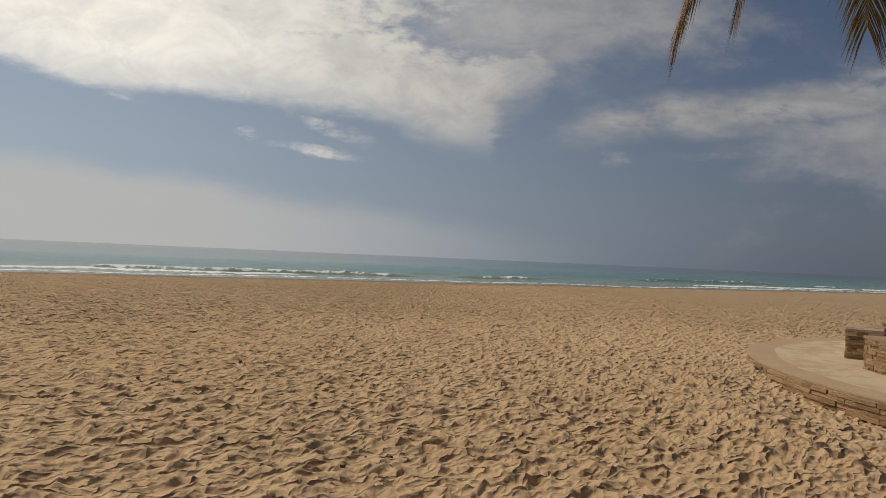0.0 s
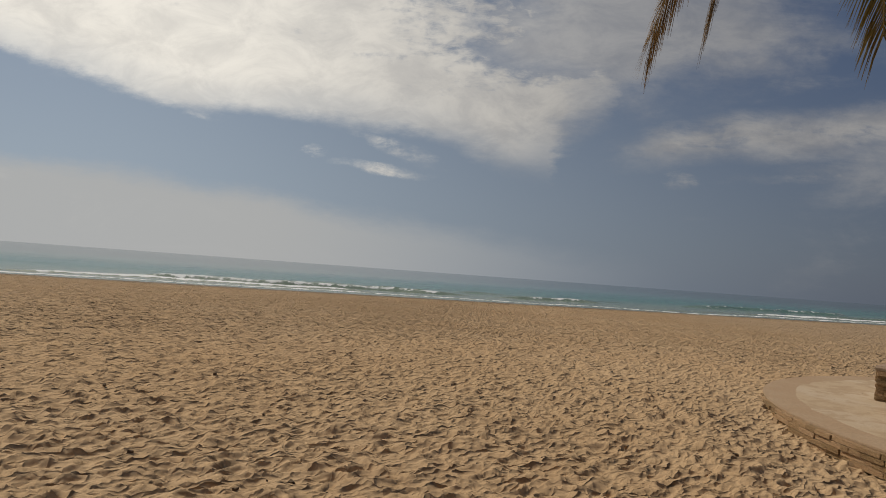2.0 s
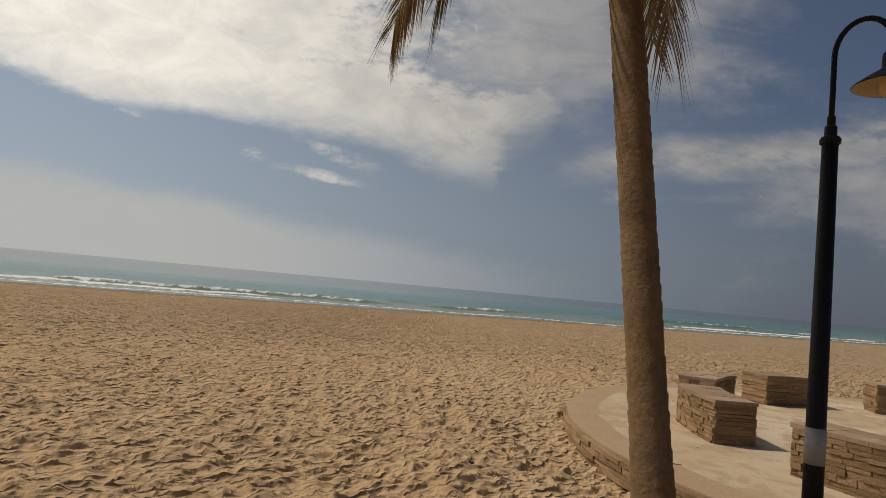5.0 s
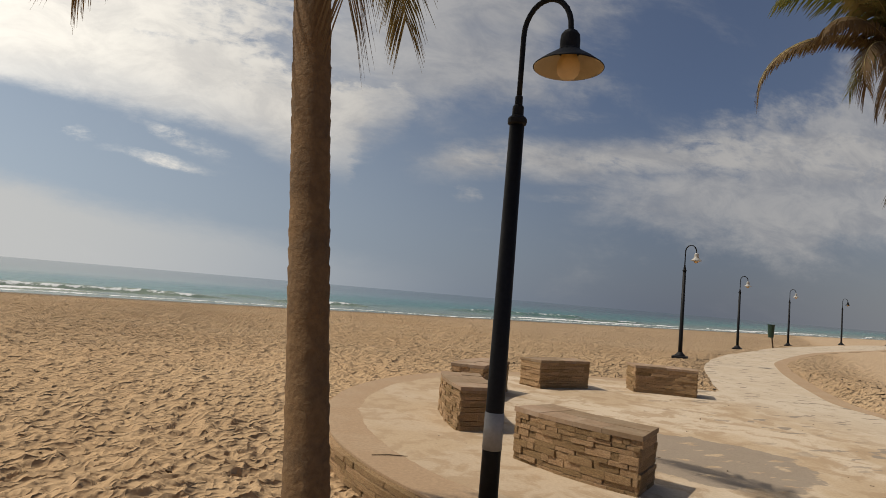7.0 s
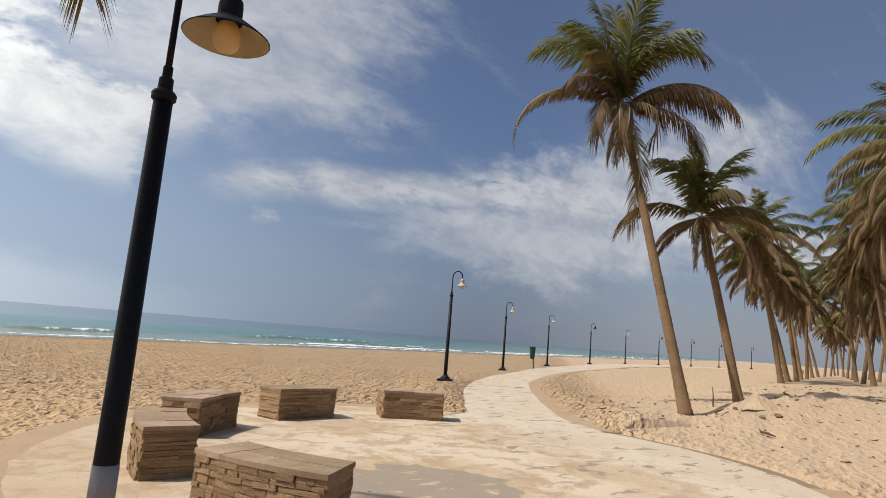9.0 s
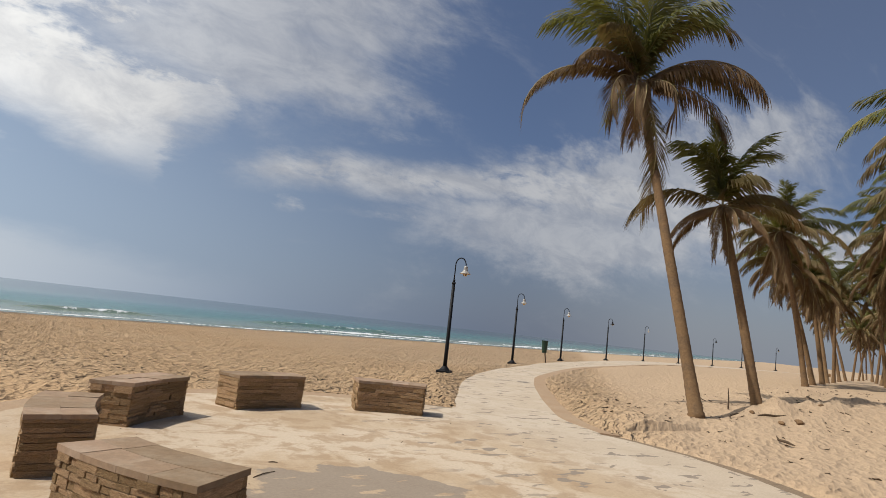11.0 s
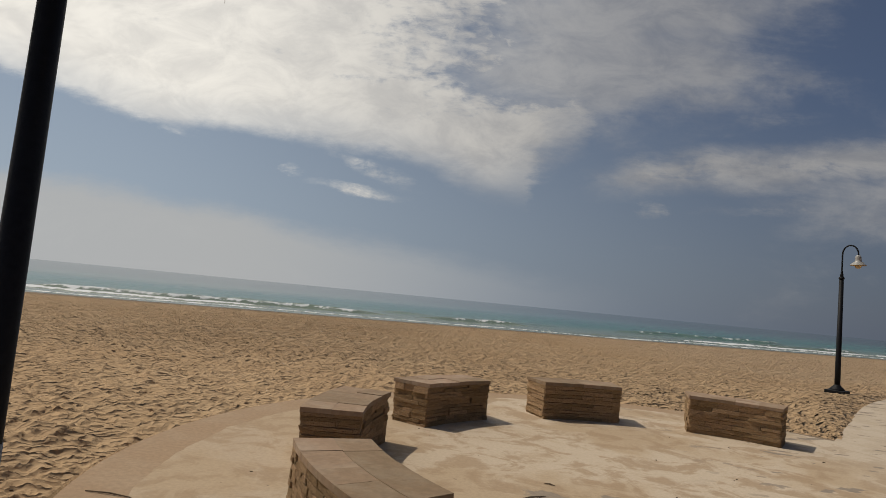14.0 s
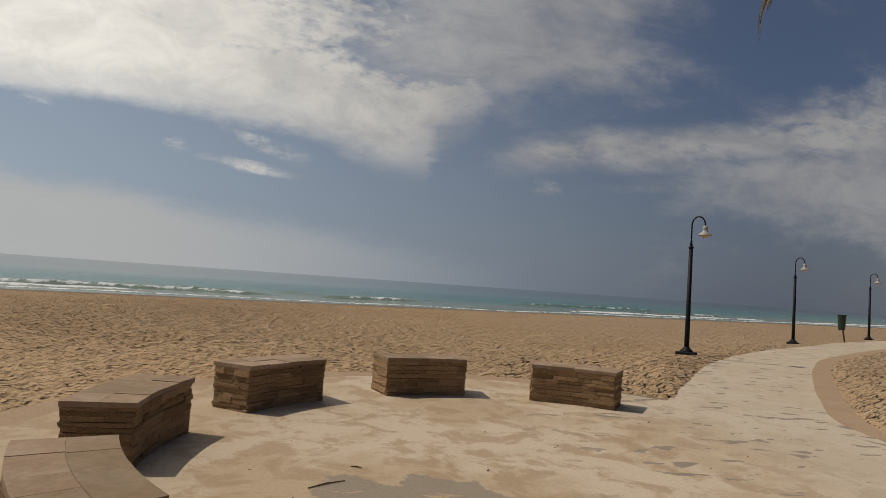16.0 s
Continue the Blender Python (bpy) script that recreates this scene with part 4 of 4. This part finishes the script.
def crown_parts(tree, top, fronds, scale=1.0, seed=0):
    """Leaves round the top, from rows of (kind, azimuth, scale)."""
    rng = random.Random(seed)
    for key, az, size in fronds:
        m = Matrix.Translation(top) @ Euler((radians(rng.uniform(-14, 14)), 0, radians(az))).to_matrix().to_4x4() @ Matrix.Diagonal((size * scale,) * 3 + (1,))
        placed("frond", rng.choice(FRONDS[key]), tree, m)
    bm = bmesh.new()
    for i in range(26):
        a, t = rng.uniform(0, 6.28), rng.uniform(0.3, 1.0)
        d = Vector((math.cos(a), math.sin(a), 0))
        start = Vector(top) + d * 0.10
        tube(bm, [start, start + d * 0.22 * t * scale + Vector((0, 0, -0.1)), start + d * (0.30 * t) * scale + Vector((0, 0, -0.75 * t * scale))], [0.03, 0.035, 0.008], 5)
    part("dry_skirt", bm, M_HUSK, tree, "brown fibre and dry stalks")


def frond_to(tree, top, tip, mat, seed, hang=1.0, leaf=0.62, rise=None, thin=1.0, broad=0.026):
    """A leaf that arches from the top of the trunk to where its tip hangs."""
    gap = Vector(tip) - Vector(top)
    flat, up = math.hypot(gap.x, gap.y), gap.z
    want = math.atan2(up, flat)
    start = radians(rise) if rise is not None else (min(radians(84), want + radians(42)) if up > 0 else want + (want + radians(90)) * 0.95)

    def end(droop):
        x = z = 0.0
        for i in range(15):
            a = start - droop * (i / 15) ** 1.35
            x, z = x + math.cos(a) / 15, z + math.sin(a) / 15
        return x, z

    low, high = 0.0, radians(230)
    for _ in range(40):
        mid = (low + high) / 2
        x, z = end(mid)
        low, high = (mid, high) if math.atan2(z, x) > want else (low, mid)
    x, z = end(low)
    me = frond_mesh("frond_arching", math.degrees(start), math.degrees(low), gap.length / math.hypot(x, z), mat, leaf, hang, seed, thin, broad)
    placed("frond", me, tree, Matrix.Translation(top) @ Matrix.Rotation(math.atan2(gap.y, gap.x), 4, "Z"))


def random_crown(seed, dry=1.0):
    rng = random.Random(seed)
    rows = []
    for key, count in (("up", 5), ("high", 6), ("mid", 7), ("flat", int(7 * dry)), ("low", int(8 * dry)), ("hang", int(8 * dry))):
        turn = rng.uniform(0, 360)
        rows += [(key, turn + 360 * i / max(count, 1) + rng.uniform(-18, 18), rng.uniform(0.85, 1.1)) for i in range(count)]
    return rows


def build_palm(foot, top, r0, r1, fronds, scale, seed, label, bow=0.4, rings=44):
    z = float(sand_height(np.array(float(foot[0])), np.array(float(foot[1])), False)) - 0.1
    tree = thing("palm_tree", (*foot, z), label, "palm tree", "coconut palms on the beach")
    end = Vector((top[0] - foot[0], top[1] - foot[1], top[2] - z))
    lean = Vector((end.x, end.y, 0))
    line = [Vector((0, 0, 0)), end * 0.33 + lean * (-bow * 0.22), end * 0.67 + lean * (-bow * 0.2), end]
    trunk_part(tree, line, r0, r1, rings, seed)
    crown_parts(tree, end, fronds, scale, seed)
    return tree, end


build_ground()
build_sea()
TERRACE_WALL = build_floor()
BENCHES = [build_bench(n) for n in range(5)]
for x, y, turn in ((100.0, 49.2, 0), (106.0, 49.4, 25)):
    tagged(copy_thing(BENCHES[3], pose(x, y, float(sand_height(np.array(x), np.array(y), False)), 0, 0, turn)), "low stone bench far along the footpath")
build_lamp((1.71, 4.785, -0.17), "tall black swan-neck lamp post with a grey band in the sand", True, M_BLACK)
made = {}
for n, (x, y) in enumerate(LAMPS):
    z, pale = float(sand_height(np.array(x), np.array(y), False)) - 0.02, n in (0, 1, 2, 4)
    if pale in made:
        copy_thing(made[pale], pose(x, y, z, 0, 0, -47 + 3 * (n % 3)))
    else:
        made[pale] = build_lamp((x, y, z), "black swan-neck lamp post with a pale shade beside the path" if pale else "black swan-neck lamp post with a dark shade beside the path", False, M_SHADE if pale else M_BLACK)
build_bin()
build_fronds()
PALM_WORDS = "leaning coconut palm with a ringed grey-brown trunk and hanging dry fronds"

# the palm beside the lamp; its leaves hang over the sand
tree, end = build_palm((0.565, 4.43), (0.01, 5.28, 6.6), 0.121, 0.110, [("up", 200, 0.7), ("up", 140, 0.7), ("high", 250, 0.7), ("up", 300, 0.7)], 1.0, 3,
                       "coconut palm trunk rising beside the lamp, drooping fronds overhead", 0.0, 60)
foot = tree.matrix_basis.translation
for n, (tip, mat) in enumerate([((-1.50, 6.03, 3.43), M_DRY), ((-1.12, 5.57, 3.55), M_DRY), ((0.47, 4.59, 2.90), M_DRY), ((1.26, 7.18, 4.00), M_OLIVE), ((-0.9, 3.2, 4.4), M_OLIVE)]):
    goal = Vector(tip) + Vector((0, 0, 0.36)) - foot
    fall = math.degrees(math.atan2((goal - Vector(end)).z, (goal - Vector(end)).xy.length))
    frond_to(tree, end, goal, mat, 300 + n, 0.45, 0.72, fall + (fall + 90) * 0.35, 1.3, 0.021)

# the tall palm over the path's bend; tips as (across, deep, up) seen from the terrace
tree, end = build_palm((14.4, 9.87), (14.95, 12.6, 8.75), 0.134, 0.095, [("up", 56, 0.9), ("mid", 60, 0.9), ("flat", 30, 0.8), ("low", 236, 0.7), ("hang", 200, 0.6), ("hang", 300, 0.55), ("hang", 100, 0.6), ("hang", 20, 0.55)], 1.0, 4, PALM_WORDS, 0.03)
across, deep = Vector((0.83, -0.56, 0)), Vector((0.56, 0.83, 0))
for n, (a, d, h, mat, hang, rise) in enumerate([(-2.2, 0.6, 2.3, M_GREEN, 0.5, None), (-2.7, -0.5, 1.4, M_GREEN, 0.9, None), (-3.0, 0.4, -0.4, M_OLIVE, 1.0, 34), (-3.2, -0.4, -1.5, M_DRY, 0.9, 24), (-1.9, -1.2, 0.1, M_DRY, 1.3, 44), (-1.3, -1.4, 1.0, M_OLIVE, 1.0, None),
        (2.7, 0.6, 2.2, M_OLIVE, 0.8, None), (3.2, -0.5, 0.0, M_DRY, 1.7, 40), (3.0, 0.3, 0.2, M_OLIVE, 1.5, 42), (2.6, 0.4, -1.9, M_DRY, 1.0, 16), (0.15, -0.5, -3.7, M_OLIVE, 0.6, -50), (-0.8, 0.3, 3.3, M_GREEN, 0.5, None), (-0.1, 0.8, 3.6, M_GREEN, 0.4, None), (0.2, -0.9, 3.1, M_GREEN, 0.6, None),
        (0.7, -0.4, 3.4, M_GREEN, 0.5, None), (1.2, 0.5, 3.0, M_GREEN, 0.6, None), (-1.5, 0.8, 2.9, M_GREEN, 0.6, None), (-1.6, -0.6, 2.2, M_GREEN, 0.7, None), (1.4, -1.3, 1.9, M_GREEN, 0.9, None), (1.8, -0.4, 2.0, M_GREEN, 0.8, None), (-0.9, -1.0, -1.3, M_DRY, 0.9, 10), (0.7, -0.7, -1.1, M_DRY, 0.9, 10), (-0.3, -0.9, -1.6, M_DRY, 0.8, 0)]):
    frond_to(tree, end, end + across * a + deep * d + Vector((0, 0, h)), mat, 330 + n, hang, 0.52 if n in (2, 3) else 0.82, rise)

# the shorter palm behind it
tree, end = build_palm((17.6, 10.35), (17.2, 11.35, 5.6), 0.122, 0.095, [("hang", 230, 0.55), ("hang", 300, 0.5), ("hang", 170, 0.6), ("low", 200, 0.6), ("low", 330, 0.65), ("low", 270, 0.55), ("low", 150, 0.65), ("flat", 315, 0.75), ("hang", 20, 0.5), ("low", 90, 0.6), ("low", 240, 0.5)], 0.95, 5, PALM_WORDS, 0.05)
for n, (a, d, h, mat, hang, rise) in enumerate([(-1.3, -0.3, 1.6, M_GREEN, 0.7, None), (-0.2, 0.2, 2.4, M_GREEN, 0.4, None), (0.9, -0.2, 1.9, M_GREEN, 0.5, None), (1.3, 0.3, 1.7, M_GREEN, 0.5, None), (-2.4, 0.2, -0.4, M_OLIVE, 0.8, 30), (0.5, -0.8, 0.7, M_OLIVE, 0.9, None), (-0.6, -0.7, 1.5, M_GREEN, 0.8, None), (2.2, 0.4, 0.2, M_OLIVE, 1.0, 35)]):
    frond_to(tree, end, end + across * a + deep * d + Vector((0, 0, h)), mat, 360 + n, hang, 0.72, rise)


def grove():
    """The grove behind: bearing from the terrace, distance, height, lean, size."""
    rng = random.Random(12)
    eye = (1.3, 1.27)
    rows = [(63.9, 34, 7.2, 1.35, 0.85), (64.4, 38, 6.3, 1.7, 0.78), (65.0, 42, 6.0, 0.9, 0.78), (65.3, 47, 6.3, 0.9, 0.82), (65.7, 55, 6.3, 0.8, 0.85), (66.1, 64, 6.5, 0.8, 0.9), (66.5, 74, 6.8, 0.7, 0.95),
            (66.9, 86, 7.0, 0.7, 1.0), (67.3, 100, 7.0, 0.6, 1.0), (67.6, 116, 7.0, 0.6, 1.0), (67.8, 135, 7.0, 0.6, 1.0),
            (76.6, 17.5, 6.2, 0.8, 0.72), (74.4, 27, 7.2, 0.9, 0.80), (72.5, 31, 7.2, 0.9, 0.80), (71.2, 36, 7.2, 0.9, 0.85), (70.1, 40, 7.2, 0.9, 0.9), (69.4, 46, 7.0, 0.9, 0.9), (69.0, 55, 6.8, 0.9, 0.9), (68.7, 66, 6.8, 0.9, 0.95), (68.4, 80, 7.0, 0.8, 1.0), (68.2, 96, 7.0, 0.8, 1.0), (68.1, 115, 7.0, 0.8, 1.0),
            (72.0, 45, 7.2, 0.8, 0.9), (71.2, 55, 7.2, 0.8, 0.9), (70.4, 66, 7.2, 0.8, 0.95), (69.8, 80, 7.2, 0.8, 1.0), (75.0, 35, 7.4, 0.8, 0.9), (78.5, 24, 6.6, 0.8, 0.9)]
    made = []
    for n, (az, far, high, lean, size) in enumerate(rows):
        x, y = eye[0] + far * math.sin(radians(az)), eye[1] + far * math.cos(radians(az))
        z = float(sand_height(np.array(x), np.array(y), False))
        if n < 3 or n in (11, 12, 13, 14):
            tree, _ = build_palm((x, y), (x - lean * 0.8, y + lean * 0.6, z + high), 0.125, 0.095, random_crown(20 + n, 0.9 if n < 3 else 1.35), size, 20 + n, PALM_WORDS, 0.2, 34)
            made.append(tree)
        else:
            copy_thing(rng.choice(made), pose(x, y, z - 0.1, 0, 0, rng.uniform(-180, 180)))


grove()


def ground_at(x, y):
    return float(sand_height(np.array(float(x)), np.array(float(y))))


def build_litter():
    """Sticks, a curled dry leaf and husks on the sand under the palms, and crumbs on the terrace floor."""
    rng = random.Random(31)
    sticks = [((15.2, 9.55), 25, 0.75, "curved dark dry palm stalk lying on the sand"), ((16.0, 9.15), -30, 0.6, "dark dry palm stalk lying on the sand"), ((19.6, 10.3), 10, 0.8, "broken dark palm stalk on the heaped sand"), ((22.5, 11.5), 40, 0.9, "dry palm stalk lying on the sand"), ((13.6, 7.6), 70, 0.5, "thin dry stalk lying on the sand")]
    for (x, y), turn, size, words in sticks:
        z = ground_at(x, y)
        bm = bmesh.new()
        tube(bm, [(-size / 2, 0, 0.02), (-size * 0.2, 0.07 * size, 0.05), (size * 0.2, 0.05 * size, 0.05), (size / 2, -0.12 * size, 0.10)], [0.012, 0.028, 0.024, 0.006], 7)
        ob = part("palm_stalk", bm, M_TWIG)
        ob.matrix_basis = pose(x, y, z, 0, 0, turn)
        tagged(ob, words, "stalk", "stalks under the palms")
    # one stands upright in the sand
    x, y = 16.7, 10.6
    bm = bmesh.new()
    tube(bm, [(0, 0, -0.1), (0.03, 0, 0.25), (-0.02, 0.02, 0.5)], [0.022, 0.016, 0.008], 7)
    ob = part("palm_stalk", bm, M_TWIG)
    ob.matrix_basis = pose(x, y, ground_at(x, y), 0, 0, 30)
    tagged(ob, "thin dry stalk stuck upright in the sand", "stalk", "stalks under the palms")
    for n in range(5):
        x, y = rng.uniform(15.5, 21), rng.uniform(8.5, 10.2)
        bm = bmesh.new()
        bmesh.ops.create_icosphere(bm, subdivisions=3, radius=0.055)
        for v in bm.verts:
            v.co = Vector((v.co.x * 1.5, v.co.y, v.co.z * 0.75)) * (1 + 0.3 * noise.noise(v.co * 16 + Vector((n, 0, 0))) + 0.2 * noise.noise(v.co * 60))
        ob = part("coconut_husk", bm, M_HUSK, smooth=True)
        ob.matrix_basis = pose(x, y, ground_at(x, y) + 0.03, rng.uniform(-20, 20), 0, rng.uniform(0, 360))
        tagged(ob, "weathered brown coconut husk half sunk in the sand", "husk", "husks under the palms")
    bm = bmesh.new()
    for n in range(450):
        x, y = rng.uniform(11.6, 30), rng.uniform(5.0, 14)
        if inside_path(np.array(x), np.array(y)) > -0.4 or math.hypot(x - CENTRE[0], y - CENTRE[1]) < R_RIM + 0.3:
            continue
        size = rng.uniform(0.02, 0.09)
        m = pose(x, y, ground_at(x, y) + 0.004, rng.uniform(-25, 25), rng.uniform(-25, 25), rng.uniform(0, 360))
        quad = [bm.verts.new(m @ Vector(p)) for p in ((-size, -size * 0.2, 0), (size, -size * 0.3, size * 0.2), (size * 0.8, size * 0.3, 0), (-size * 0.7, size * 0.25, size * 0.3))]
        bm.faces.new(quad)
    tagged(part("leaf_litter", bm, M_TWIG), "dry brown leaf scraps scattered over the sand", "litter", kind="stuff")
    bm = bmesh.new()
    for n in range(60):
        a, r = rng.uniform(0, 6.28), 4.3 * math.sqrt(rng.random())
        x, y = CENTRE[0] + r * math.cos(a), CENTRE[1] + r * math.sin(a)
        size = rng.uniform(0.005, 0.014)
        box(bm, size * rng.uniform(1, 3), size, size * 0.6, pose(x, y, -0.002, 0, 0, rng.uniform(0, 360)), 0, size * 0.15, rng)
    tagged(part("floor_crumbs", bm, M_TWIG), "small dark crumbs and twigs on the terrace floor", "litter", kind="stuff")
    for x, y, turn, size in ((4.15, 7.2, 35, 0.30), (1.35, 6.35, -5, 0.32), (4.35, 7.6, -20, 0.09)):
        bm = bmesh.new()
        tube(bm, [(-size / 2, 0, 0.006), (0, 0.01, 0.010), (size / 2, 0, 0.006)], [0.004, 0.006, 0.003], 6)
        ob = part("twig", bm, M_TWIG)
        ob.matrix_basis = pose(x, y, 0.0, 0, 0, turn)
        tagged(ob, "thin dark twig lying on the terrace floor", "twig", "twigs on the terrace")
    # dark bits of weed and husk on the open sand
    bm = bmesh.new()
    for n in range(70):
        x, y = rng.uniform(-9, 1.0), rng.uniform(2.6, 16)
        size = rng.uniform(0.010, 0.026)
        if math.hypot(x - CENTRE[0], y - CENTRE[1]) > R_RIM + 0.4:
            box(bm, size * rng.uniform(0.8, 2), size, size * 0.8, pose(x, y, ground_at(x, y) - 0.004, rng.uniform(-20, 20), 0, rng.uniform(0, 360)), 0, size * 0.2, rng)
    tagged(part("beach_debris", bm, M_TWIG), "small dark bits of weed and husk on the open sand", "litter", kind="stuff")


build_litter()
build_rim_stones(TERRACE_WALL)
